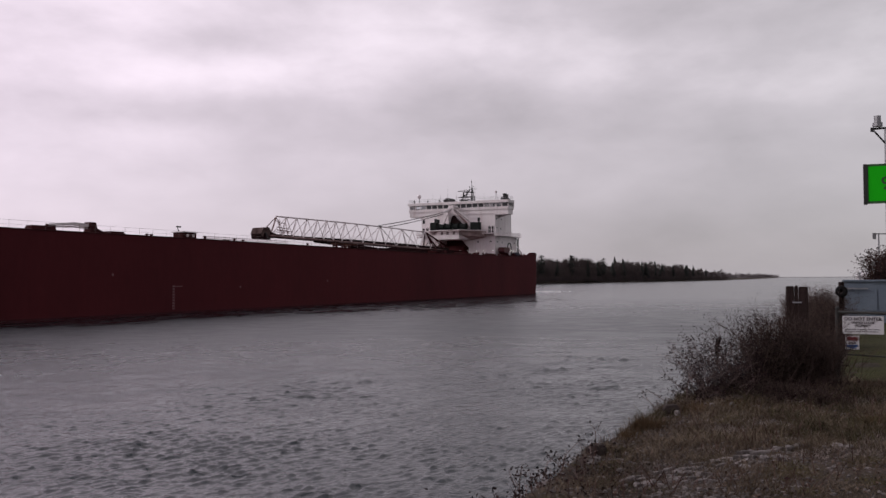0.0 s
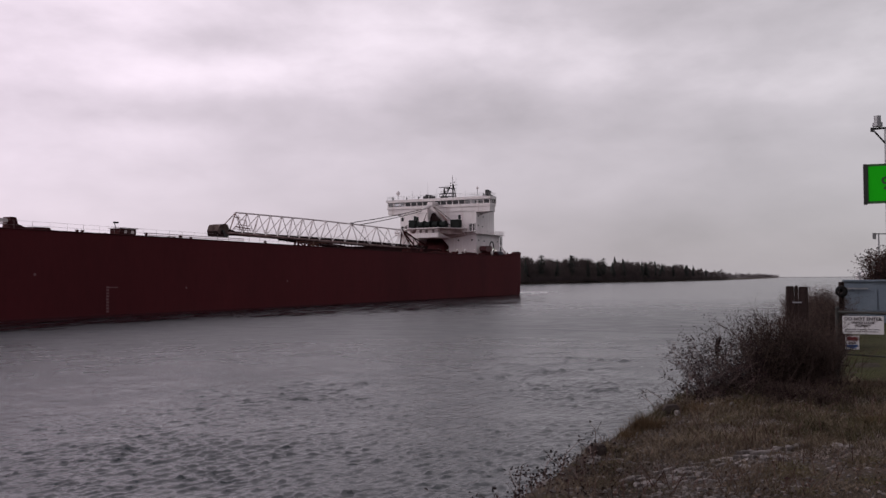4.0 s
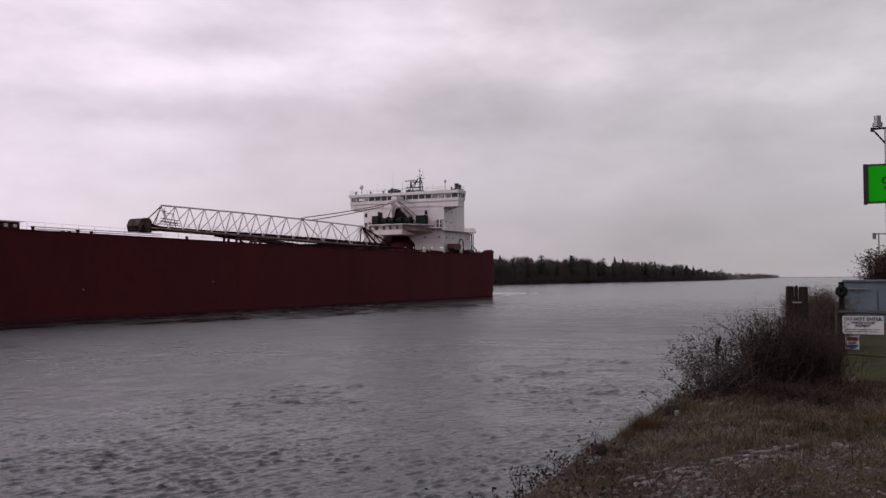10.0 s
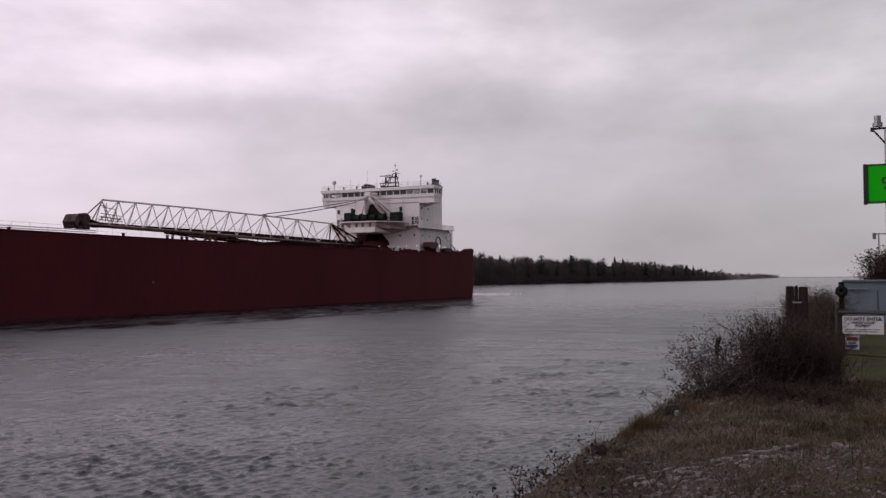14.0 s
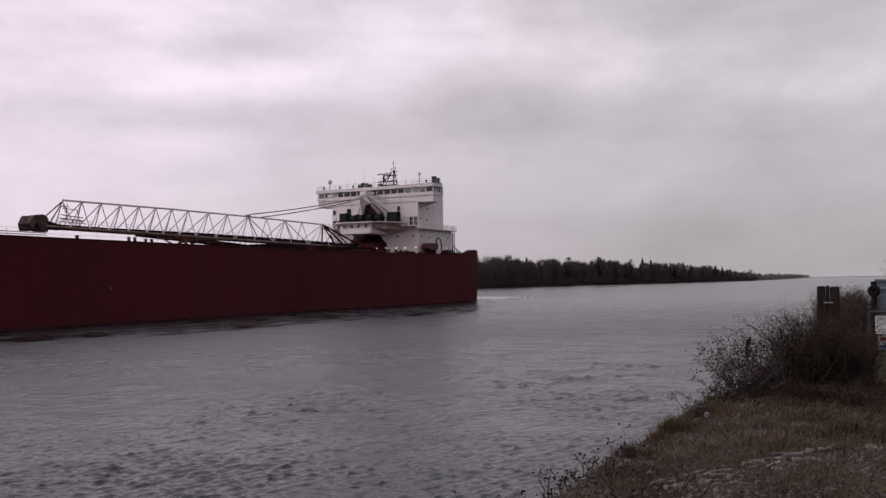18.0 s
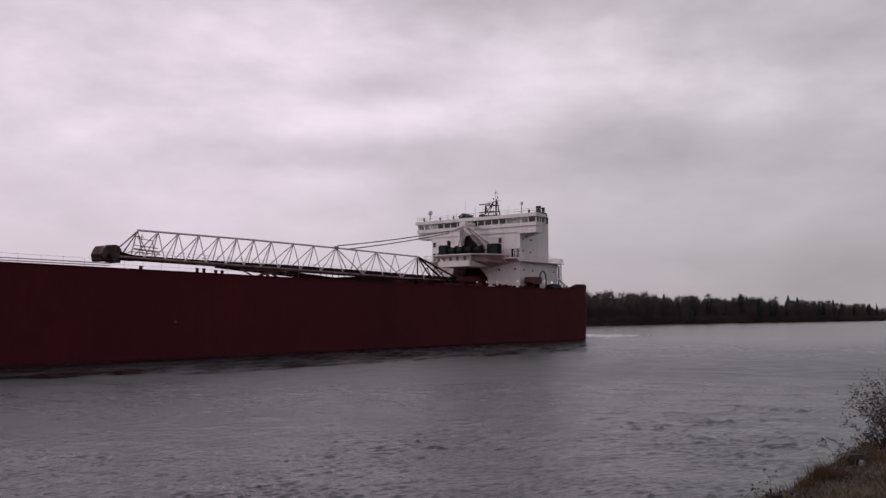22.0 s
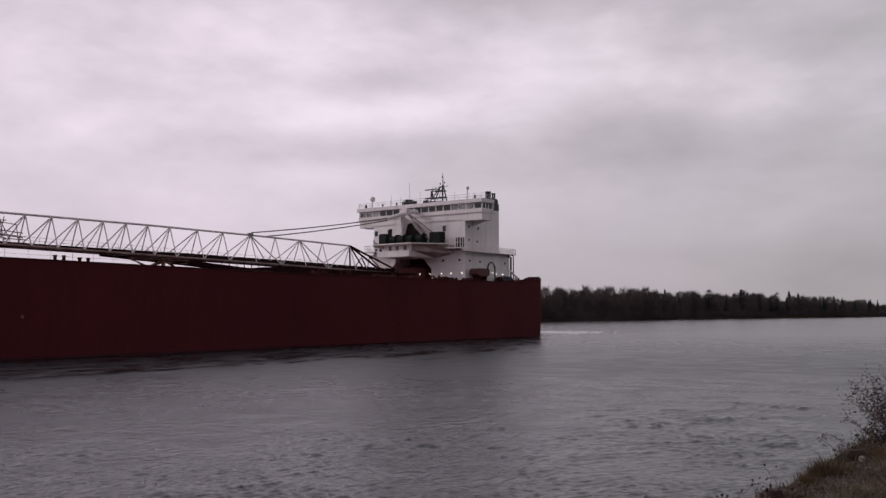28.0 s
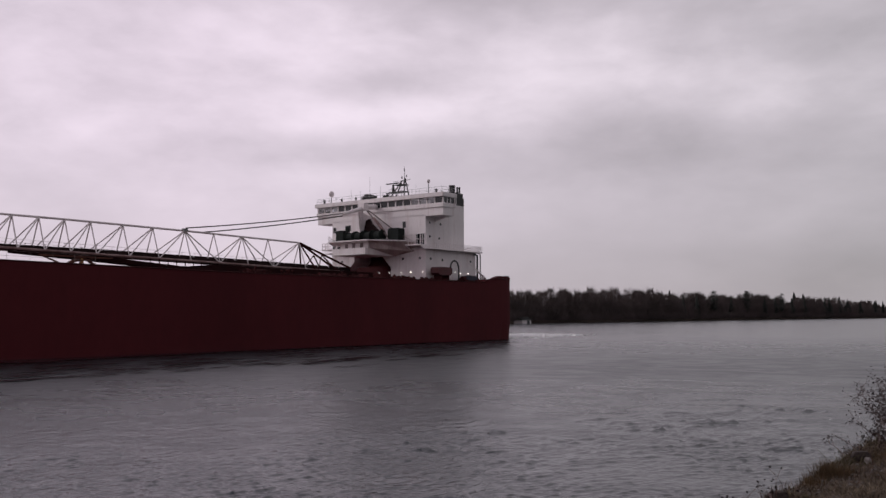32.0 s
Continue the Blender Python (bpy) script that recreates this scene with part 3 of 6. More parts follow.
def freighter():
    ship = thing("lake_freighter", "long dark red self-unloading lake freighter with white deckhouse aft", "ship")
    # hull
    xs = [0, 0.4, 1.5, 3.5, 5, 7, 8.5, 9.5, 12, 30, 70, 110, 150, 190, 240, 275, 290, 300, 305]
    half = [15.4, 15.75, 15.95, 16, 16, 16, 16, 16, 16, 16, 16, 16, 16, 16, 16, 15.4, 11.5, 5.5, 0.8]
    secs = []
    for x, h in zip(xs, half):
        z = sheer(x)
        fine = 0.55 if x < 12 else 1.0
        keel = -6.5 if x > 25 else -6.5 + (25 - x) * 0.2
        secs.append([(x, h, z), (x, h, 4), (x, h * (0.98 if x < 5 else 1), -0.5), (x, h * (0.9 if fine < 1 else 0.99), keel + 1.5), (x, h * fine * 0.92, keel),
                     (x, -h * fine * 0.92, keel), (x, -h * (0.9 if fine < 1 else 0.99), keel + 1.5), (x, -h * (0.98 if x < 5 else 1), -0.5), (x, -h, 4), (x, -h, z)])
    hull = part("hull", loft(secs), HULL_RED, ship, "dark oxide red riveted and welded hull side")
    # gunwale bar and plate seams
    for s in (1, -1):
        pts = [(x, s * (float(np.interp(x, xs, half)) + 0.03), sheer(x) + 0.02) for x in (0.5, 3, 5, 7, 8.5, 9.5, 30, 70, 110, 150, 190, 240, 275, 290, 300)]
        part("gunwale_bar", Mesh().path(pts, 0.09, 5), DARK_RED, hull)
    for z in (8.6, 5.9, 3.1):
        part("plate_seam", Mesh().box(4, 274, 15.99, 16.012, z, z + 0.04), HULL_RED, hull)
    for x in (34, 70, 106, 142, 178, 214, 250):
        part("plate_seam", Mesh().box(x, x + 0.07, 15.99, 16.008, -0.5, 10.9), HULL_RED, hull)
    # draught marks amidships, drawn as bars
    for i in range(9):
        z = 0.45 + i * 0.42
        part("draught_mark", Mesh().box(152.62, 153.08, 15.99, 16.04, z, z + 0.27), MARK, hull)
    part("load_line_mark", Mesh().box(151.0, 152.6, 15.99, 16.04, 3.86, 4.0), MARK, hull)
    for x, z in ((137.5, 3.7), (164.6, 5.7), (112, 4.6)):
        part("side_port", Mesh().tube((x, 15.98, z), (x, 16.04, z), 0.2, 0.2, 10), MARK, hull)
    part("stern_bulwark", Mesh().side([(0.5, 11.6), (0.5, 12.25), (1.4, 12.5), (4.4, 12.5), (5.8, 12.2), (7.2, 11.6)], 15.2, 15.9), HULL_RED, hull)
    for x in (1.6, 3.0, 4.4):
        part("fairlead", Mesh().tube((x, 15.88, 12.0), (x, 15.95, 12.0), 0.22, 0.22, 10), BLACK, hull)
    # deck plating
    part("deck", Mesh().box(2, 296, -10, 10, 10.6, 10.85), DARK_RED, ship)
    deckhouse(ship)
    boom(ship)
    deck_gear(ship)
    ship.scale = (1, 1, 0.985)
    return ship


def rail(m, pts, height=1.05, step=1.6, r=0.035, rows=(1.0, 0.55)):
    """Stanchions and bars along a line of deck points."""
    for a, b in zip(pts, pts[1:]):
        a, b = Vector(a), Vector(b)
        n = max(1, round((b - a).length / step))
        for i in range(n + 1):
            p = a.lerp(b, i / n)
            m.tube(p, p + Vector((0, 0, height)), r, r, 4, False)
        for k in rows:
            up = Vector((0, 0, height * k))
            m.tube(a + up, b + up, r, r, 4, False)
    return m


def window(name, x, y, z, w, h, parent, facing="x"):
    """A framed pane let into a wall."""
    f = Mesh()
    t = 0.09
    if facing == "x":
        f.box(x - 0.05, x + 0.07, y - w / 2 - t, y + w / 2 + t, z - h / 2 - t, z - h / 2)
        f.box(x - 0.05, x + 0.07, y - w / 2 - t, y + w / 2 + t, z + h / 2, z + h / 2 + t)
        f.box(x - 0.05, x + 0.07, y - w / 2 - t, y - w / 2, z - h / 2, z + h / 2)
        f.box(x - 0.05, x + 0.07, y + w / 2, y + w / 2 + t, z - h / 2, z + h / 2)
        g = Mesh().box(x - 0.04, x + 0.02, y - w / 2, y + w / 2, z - h / 2, z + h / 2)
    else:
        f.box(x - w / 2 - t, x + w / 2 + t, y - 0.05, y + 0.07, z - h / 2 - t, z - h / 2)
        f.box(x - w / 2 - t, x + w / 2 + t, y - 0.05, y + 0.07, z + h / 2, z + h / 2 + t)
        f.box(x - w / 2 - t, x - w / 2, y - 0.05, y + 0.07, z - h / 2, z + h / 2)
        f.box(x + w / 2, x + w / 2 + t, y - 0.05, y + 0.07, z - h / 2, z + h / 2)
        g = Mesh().box(x - w / 2, x + w / 2, y - 0.04, y + 0.02, z - h / 2, z + h / 2)
    fr = part(name, f, WHITE, parent)
    part("pane", g, GLASS_DARK, fr, "dark glass pane")
    return fr


def deckhouse(ship):
    W, FX = 11.7, 22.0
    house = part("deckhouse", Mesh().box(6.3, FX, 3.46, W, 10.9, 17.0).box(6.3, FX, -W, -7.6, 10.9, 17.0).box(6.3, 17, -7.6, 3.46, 10.9, 17.0)
                 .wall([(-7.6, 17.0), (-7.6, 13.6), (-5.8, 15.2), (-5.8, 16.4), (0.96, 16.4), (3.46, 13.8), (3.46, 17.0)], 17, FX), WHITE, ship,
                 "white painted steel deckhouse with rust stains")
    part("belt_housing", Mesh().box(17.0, 17.3, -7.6, 3.46, 10.9, 16.4).box(17.2, 22.4, -5.0, 2.2, 10.9, 14.2, 0.3), RECESS, ship, "dark red housing of the loop belt")
    part("upper_house", Mesh().box(10.3, FX, -W, W, 17.0, 23.4), WHITE, ship, "white painted upper deckhouse")
    part("funnel_casing", Mesh().box(10.2, 15.0, 3.5, 11.75, 17.0, 26.0), WHITE, ship)
    part("funnel_top", Mesh().box(10.2, 15.0, 3.5, 11.77, 26.0, 27.5).box(10.2, 13.1, 9.6, 11.6, 27.5, 28.5, 0.1), BLACK, ship, "black painted top of the funnel casing")
    for x, y, r, z in ((12.7, 10.8, 0.56, 29.85), (11.05, 10.8, 0.18, 29.7), (10.35, 10.8, 0.18, 29.75)):
        stack = part("funnel_pipe", Mesh().tube((x, y, 27.3), (x, y, z), r, r, 14), BLACK, ship, "black exhaust pipe")
        part("pipe_rim", Mesh().tube((x, y, z - 0.1), (x, y, z + 0.06), r + 0.06, r + 0.06, 14), BLACK, stack)
    # side deck with its rail
    ledge = part("side_deck", Mesh().box(6.0, 22.6, 7, 13.2, 17.0, 17.16).box(6.0, 22.6, -13.2, -7, 17.0, 17.16), WHITE, ship)
    part("guard_rail", rail(Mesh(), [(22.5, 13.1, 17.16), (6.1, 13.1, 17.16), (6.1, -13.1, 17.16), (22.5, -13.1, 17.16)], 1.05, 0.65, 0.035, (1, 0.75, 0.5, 0.25)), BOOM_WHITE, ledge)
    pilothouse(ship)
    # doors and ports in the front
    for y, z, w, h in ((-11.0, 21.7, 0.8, 1.1), (-7.1, 21.9, 0.8, 1.2), (6.7, 21.8, 0.8, 1.2)):
        window("window_frame", FX, y, z, w, h, ship)
    part("lift_door", Mesh().box(FX, FX + 0.06, 9.7, 10.6, 21.0, 22.4), WHITE, ship)
    balcony = part("door_balcony", Mesh().box(22, 24.2, 8.6, 12.2, 17.6, 17.8), WHITE, ship)
    part("guard_rail", rail(Mesh(), [(22.2, 8.7, 17.8), (24.1, 8.7, 17.8), (24.1, 12.1, 17.8), (22.2, 12.1, 17.8)], 1.9, 0.7, 0.05, (1, 0.5)), WHITE, balcony)
    for y in (8.65, 12.0):
        part("balcony_bracket", Mesh().side([(22, 17.6), (24.1, 17.6), (22, 16.5)], y, y + 0.15), WHITE, balcony)
    stair = part("side_stair", Mesh().side([(22.1, 17.7), (22.4, 17.7), (24.6, 18.5), (24.3, 18.5)], 7.9, 8.5), WHITE, ship)
    part("guard_rail", rail(Mesh(), [(22.3, 8.5, 17.75), (24.5, 8.5, 18.5)], 1.0, 0.6, 0.03), CHORD, stair)
    for y in (9.6, 10.7):
        part("dark_door", Mesh().box(22, 22.12, y, y + 0.8, 17.85, 19.9), GLASS_DARK, ship, "dark open doorway")
    balcony2 = part("door_balcony", Mesh().box(22, 24.0, -12.6, -9.0, 17.6, 17.8), WHITE, ship)
    part("guard_rail", rail(Mesh(), [(22.2, -12.5, 17.8), (23.9, -12.5, 17.8), (23.9, -9.1, 17.8)], 1.2, 0.7, 0.05, (1, 0.5)), WHITE, balcony2)
    for y in (-11.4, -10.2):
        part("dark_door", Mesh().box(22, 22.12, y, y + 0.7, 17.85, 19.7), GLASS_DARK, ship)
    for y, z in ((6.4, 15.4), (10.4, 15.4), (-9.0, 15.3)):
        part("porthole", Mesh().tube((FX - 0.05, y, z), (FX + 0.08, y, z), 0.24, 0.24, 12), GLASS_DARK, ship, "round dark porthole")
    for x, z in ((20.5, 15.3), (17.0, 15.2), (8.0, 15.3), (20.8, 19.4), (18.0, 19.2), (20.8, 22.0), (17.6, 21.9)):
        part("porthole", Mesh().tube((x, W - 0.05, z), (x, W + 0.08, z), 0.22, 0.22, 12), GLASS_DARK, ship)
    # deck lamps
    for x, y in ((22.4, 1.0), (FX, 3.2), (FX, 6.0), (FX, 8.3), (FX, 11.0)):
        lamp = part("deck_lamp", Mesh().ball((x + 0.1, y, 12.8), 0.085, 8, 5), LAMP, ship, "small lit deck lamp")
        part("lamp_hood", Mesh().box(x, x + 0.3, y - 0.2, y + 0.2, 12.94, 13.0), WHITE, lamp)
    for x, y in ((19.8, W), (16.6, 14.25), (11.4, W), (8.9, W)):
        lamp = part("deck_lamp", Mesh().ball((x, y + 0.1, 12.9), 0.085, 8, 5), LAMP, ship, "small lit deck lamp")
        part("lamp_hood", Mesh().box(x - 0.2, x + 0.2, y, y + 0.3, 13.04, 13.1), WHITE, lamp)
    # forward tower over the boom's foot, with the winch platform on it
    tower = part("boom_tower", Mesh().prism([(28.4, -3.4), (28.4, 3.6), (22, 3.6), (22, -3.4)], 17.1, 18.4).prism([(30, -3.9), (30, 4.2), (22, 4.2), (22, -3.9)], 15.95, 17.15),
                 WHITE, ship, "white steel tower front above the boom's foot")
    part("platform", Mesh().prism([(30.5, -4.6), (30.5, 4.8), (24.5, 9.2), (22, 9.2), (22, -9.2), (24.5, -9.2)], 18.4, 18.62), WHITE, tower)
    for y in (-2.2, -0.4, 1.6):
        part("vent_panel", Mesh().box(28.38, 28.46, y, y + 0.7, 17.35, 18.2), CHORD, tower)
    for y in (5.4, 7.4, -5.6, -7.4):
        part("platform_bracket", Mesh().side([(22, 18.4), (24.4, 18.4), (22, 16.9)], y - 0.08, y + 0.08), WHITE, tower)
    part("guard_rail", rail(Mesh(), [(30.4, -4.5, 18.6), (24.4, -9.1, 18.6)], 1.0, 1.2, 0.025), CHORD, tower)
    part("sloped_plating", Mesh().add([(29.2, 4.21, 18.38), (24.4, 9.0, 18.38), (22.02, 9.0, 16.7), (28.6, 4.21, 17.16), (22.02, 4.21, 15.97), (22.02, 9.0, 18.38), (22.02, 4.21, 18.38)], [(0, 1, 2, 3), (3, 2, 4), (1, 5, 2), (0, 3, 4, 6), (0, 6, 5, 1), (2, 5, 6, 4)]), STAINED, tower, "rust-stained sloped plating under the platform")
    for y, x, h, w in ((-5.9, 25.2, 2.5, 1.0), (6.9, 24.6, 2.3, 1.35)):
        part("winch_house", Mesh().box(x - 0.9, x + 0.9, y - w, y + w, 18.6, 18.6 + h, 0.12), GREEN_DARK, ship, "dark green winch housing")
    for y in (-3.2, -1.1, 1.2, 3.6):
        d = part("winch_drum", Mesh().tube((25.6, y - 0.8, 19.7), (25.6, y + 0.8, 19.7), 0.85, 0.85, 14), GREEN_DARK, ship, "dark green cable winch drum")
        part("drum_flange", Mesh().tube((25.6, y - 0.88, 19.7), (25.6, y - 0.8, 19.7), 1.1, 1.1, 14).tube((25.6, y + 0.8, 19.7), (25.6, y + 0.88, 19.7), 1.1, 1.1, 14), GREEN_DARK, d)
    part("winch_vent", Mesh().box(24.9, 25.5, -5.0, -4.3, 20.9, 22.0, 0.08), GREEN_DARK, ship)
    part("winch_bed", Mesh().box(24.4, 27, -6.5, 6.5, 18.6, 18.9), GREEN_DARK, ship)
    # hoisting frame
    gantry = part("hoist_frame", Mesh().tube((26, 0, 25.3), (22.3, 0, 25.6), 0.5, 0.5, 8).box(25.3, 26.6, -0.9, 0.9, 24.6, 25.9, 0.15), WHITE, ship, "white hoisting frame for the boom cables")
    for s in (1, -1):
        part("frame_leg", Mesh().tube((25.6, s * 0.6, 24.6), (25.0, s * (5.2 if s > 0 else 1.6), 19.4), 0.14 if s > 0 else 0.26, 0.16 if s > 0 else 0.3, 6), CHORD if s > 0 else BOOM_WHITE, gantry)
        part("frame_stay", Mesh().tube((25.8, s * 0.5, 25.0), (22.2, s * 4.2, 21.0), 0.11, 0.11, 6), CHORD, gantry)
    part("frame_plate", Mesh().side([(26.2, 24.6), (26.0, 22.3), (25.6, 20.4), (23.6, 19.4), (22.1, 21.4), (22.1, 23.6)], -1.2, -1.0), WHITE, gantry)
    part("frame_cheek", Mesh().wall([(1.9, 23.2), (2.3, 23.2), (4.9, 20.6), (4.3, 20.6)], 25.3, 25.5), CHORD_RED, gantry, "dull mottled brown cheek of the hoisting frame")
    part("frame_infill", Mesh().wall([(-1.0, 21.2), (-0.5, 22.9), (0.3, 23.1), (0.9, 22.2), (1.7, 21.5), (2.6, 20.6), (4.4, 19.5), (-1.5, 19.5)], 24.2, 24.6), BELT, gantry, "dark infill sheet under the hoisting frame")
    # starboard lifeboat side and port boat
    boat = part("work_boat", Mesh().side([(17.3, 12.5), (17.8, 12.2), (20.8, 12.2), (21.4, 12.6), (21.3, 13.45), (20.9, 13.7), (17.6, 13.7), (17.2, 13.45)], 12.3, 14.2), BOAT_RED, ship, "red covered work boat on chocks")
    for x in (18.0, 20.2):
        part("boat_chock", Mesh().box(x, x + 0.3, 12.4, 14.1, 10.9, 12.3), DARK_RED, boat)
    arc = [(15.2 + 1.3 * math.cos(a), 13.2, 13.6 + 1.5 * math.sin(a)) for a in np.linspace(math.pi, 0, 9)]
    part("davit", Mesh().path([(13.9, 13.2, 10.9)] + arc + [(16.5, 13.2, 13.2)], 0.16, 6), BLACK, ship, "dark curved boat davit")
    part("exhaust_duct", Mesh().path([(6.0, 11.9, 10.9), (6.0, 11.9, 16.6), (6.9, 11.9, 16.8)], 0.2, 8), BLACK, ship)
    part("exhaust_duct", Mesh().path([(5.0, 11.9, 10.9), (5.0, 11.9, 16.9), (5.8, 11.9, 17.1)], 0.12, 8), BLACK, ship)
    arm = part("stores_crane", Mesh().tube((5.6, 13, 10.9), (5.6, 13, 12.6), 0.4, 0.34, 8).tube((5.6, 13, 12.5), (10.4, 13, 14.9), 0.18, 0.1, 6), WHITE, ship, "small white stores crane")
    part("crane_foot", Mesh().box(4.7, 6.6, 12.2, 13.8, 10.8, 11.6, 0.1), WHITE, arm)
    rng = random.Random(14)
    for i in range(70):
        x, y, h = rng.uniform(6, 66), rng.uniform(12.6, 15.3), rng.uniform(0.0, 0.5)
        if x > 34:
            h *= 0.6
        kind = i % 4
        f = Mesh()
        if kind == 0:
            w = rng.uniform(0.25, 0.8)
            f.box(x - w, x + w, y - 0.3, y + 0.3, 10.8, 11.1 + h, 0.08)
        elif kind == 1:
            for q in (-0.35, 0.35):
                f.tube((x + q, y, 10.8), (x + q, y, 11.2 + h * 0.6), 0.2, 0.2, 8).tube((x + q, y, 11.2 + h * 0.6), (x + q, y, 11.3 + h * 0.6), 0.26, 0.26, 8)
        elif kind == 2:
            f.tube((x, y, 10.8), (x, y, 11.4 + h), 0.10, 0.10, 6).ball((x, y, 11.5 + h), 0.22, 8, 5)
        else:
            f.tube((x - 0.6, y, 11.2), (x + 0.6, y, 11.2), 0.3, 0.3, 10).tube((x - 0.7, y, 11.2), (x - 0.6, y, 11.2), 0.45, 0.45, 10).tube((x + 0.6, y, 11.2), (x + 0.7, y, 11.2), 0.45, 0.45, 10)
        part(("deck_box", "bollard", "deck_vent", "rope_drum")[kind], f, DARK_RED, ship)
    part("rescue_boat", Mesh().side([(8.8, 11.8), (9.3, 11.3), (11.6, 11.3), (12.3, 11.8), (12.1, 12.2), (11.2, 12.45), (9.4, 12.35)], 12.6, 14.0), BOAT_BLUE, ship, "small dark blue covered boat on the after deck")
    for x in (10.4, 8.6, 12.4):
        part("mooring_winch", Mesh().tube((x - 0.5, 13.2, 11.7), (x + 0.5, 13.2, 11.7), 0.6, 0.6, 12).box(x - 0.7, x + 0.7, 12.7, 13.7, 10.9, 11.5), DARK_RED, ship)
    part("stern_light_pole", Mesh().tube((0.6, 14.8, 11.8), (0.6, 14.8, 12.6), 0.05, 0.05, 5).box(-0.8, 0.7, 14.7, 14.9, 12.55, 12.68), STEEL, ship)


def pilothouse(ship):
    FX, H = 22.0, 15.7
    ph = part("pilothouse", Mesh().box(18.6, FX, -H, H, 23.1, 24.6).box(18.3, FX + 0.25, -H - 0.15, H + 0.15, 24.6, 25.35).box(10.4, FX - 0.2, -11.6, 8, 23.4, 26.4)
              .box(18.3, FX + 0.55, -H - 0.35, H + 0.35, 26.5, 27.25).box(10.4, 18.3, -11.6, 8, 26.4, 27.2), WHITE, ship, "white full-width pilothouse with bridge wings")
    # the band of windows
    n = 17
    step = 2 * H / n
    for i in range(n):
        y = -H + step * (i + 0.5)
        part("pane", Mesh().box(FX - 0.06, FX, y - step * 0.43, y + step * 0.43, 25.42, 26.42), CLEAR if y < -11 or 8.6 < y < 14.2 else GLASS_DARK, ph, "bridge window")
        part("mullion", Mesh().box(FX - 0.12, FX + 0.12, y + step * 0.445, y + step * 0.555, 25.35, 26.5), WHITE, ph)
    part("mullion", Mesh().box(FX - 0.12, FX + 0.12, -H - 0.05, -H + 0.2, 25.35, 26.5), WHITE, ph)
    for s in (1, -1):
        for x in (19.2, 20.4, 21.4):
            part("pane", Mesh().box(x - 0.4, x + 0.4, s * H - 0.05, s * H, 25.42, 26.42), GLASS_DARK, ph)
            part("mullion", Mesh().box(x - 0.62, x - 0.42, s * H - 0.1, s * H + 0.1, 25.35, 26.5), WHITE, ph)
    for y in np.arange(-H, H + 0.1, 2 * H / 12):
        part("rear_mullion", Mesh().box(18.35, 18.55, y - 0.3, y + 0.3, 25.35, 26.5), WHITE, ph)
    part("bridge_console", Mesh().box(19.6, 20.6, -H + 1.5, -11.8, 25.35, 25.75), BLACK, ph)
    part("bridge_console", Mesh().box(19.6, 20.6, 11.8, H - 2.6, 25.35, 25.8), BLACK, ph)
    for s in (1, -1):
        part("wing_bracket", Mesh().wall([(s * 11.7, 23.1), (s * 14.4, 23.1), (s * 11.7, 22.3)], 18.8, 19.2), WHITE, ph)
    part("guard_rail", rail(Mesh(), [(22.3, H, 27.25), (22.3, -H, 27.25), (18.5, -H, 27.25)], 1.0, 1.7, 0.03), STEEL, ph)
    part("guard_rail", rail(Mesh(), [(22.3, H, 27.25), (18.5, H, 27.25), (18.5, 8, 27.25)], 1.0, 1.7, 0.03), STEEL, ph)
    for y in (-13.0, 11.6):
        r = part("radar_dome", Mesh().ball((21, y, 29.3 if y < 0 else 29.7), 0.55 if y < 0 else 0.33, 12, 8, 1.15), BOOM_WHITE, ship, "white satellite dome on a post", True)
        part("dome_post", Mesh().tube((21, y, 27.2), (21, y, 29.0 if y < 0 else 29.9), 0.08, 0.08, 6), STEEL, r)
    # radar mast
    mast = part("radar_mast", Mesh().tube((16, 1.7, 27.1), (16, 1.7, 31.6), 0.15, 0.11, 6).tube((16, 1.7, 31.6), (16, 1.7, 34.2), 0.065, 0.035, 6), BLACK, ship, "black lattice radar mast")
    for (x, y), (ex, ey, ez) in (((15, -1.9), (16, 1.2, 31.4)), ((17, -1.9), (16, 1.2, 31.4)), ((15, 2.4), (16, 1.9, 31.8)), ((17, 2.4), (16, 1.9, 31.8))):
        part("mast_leg", Mesh().tube((x, y, 27.1), (ex, ey, ez), 0.14, 0.10, 5), BLACK, mast)
    for z, y0, y1 in ((28.1, -2.0, 2.5), (29.0, -1.4, 2.4), (30.4, -0.2, 2.2)):
        part("mast_platform", Mesh().box(15.2, 16.9, y0, y1, z, z + 0.16), BLACK, mast)
        part("platform_rail", rail(Mesh(), [(16.9, y0, z + 0.16), (16.9, y1, z + 0.16)], 0.6, 0.7, 0.03, (1.0,)), BLACK, mast)
    part("radar_pedestal", Mesh().tube((16.6, -0.6, 29.1), (16.6, -0.6, 30.6), 0.30, 0.2, 8), BLACK, mast)
    part("radar_scanner", Mesh().box(16.5, 16.8, -2.3, 0.9, 30.75, 30.95), BLACK, mast, "black radar scanner bar")
    part("radar_scanner", Mesh().box(16.7, 16.95, -2.2, -0.2, 28.9, 29.1), BLACK, mast)
    part("yard_arm", Mesh().tube((16, 0.9, 31.4), (16, 3.2, 31.4), 0.06, 0.06, 5), BLACK, mast)
    for y, z in ((1.1, 31.8), (2.2, 32.0), (1.7, 33.2)):
        part("mast_light", Mesh().tube((16, y, z), (16, y, z + 0.4), 0.12, 0.12, 6), BLACK, mast)
    for y, h in ((-9.5, 3.0), (-7.0, 2.6), (-4.6, 5.2), (-1.8, 3.0), (4.2, 6.0), (7.0, 2.4)):
        part("aerial", Mesh().tube((19, y, 27.2), (19, y, 27.2 + h), 0.045, 0.02, 5), STEEL, ship, "thin whip aerial")
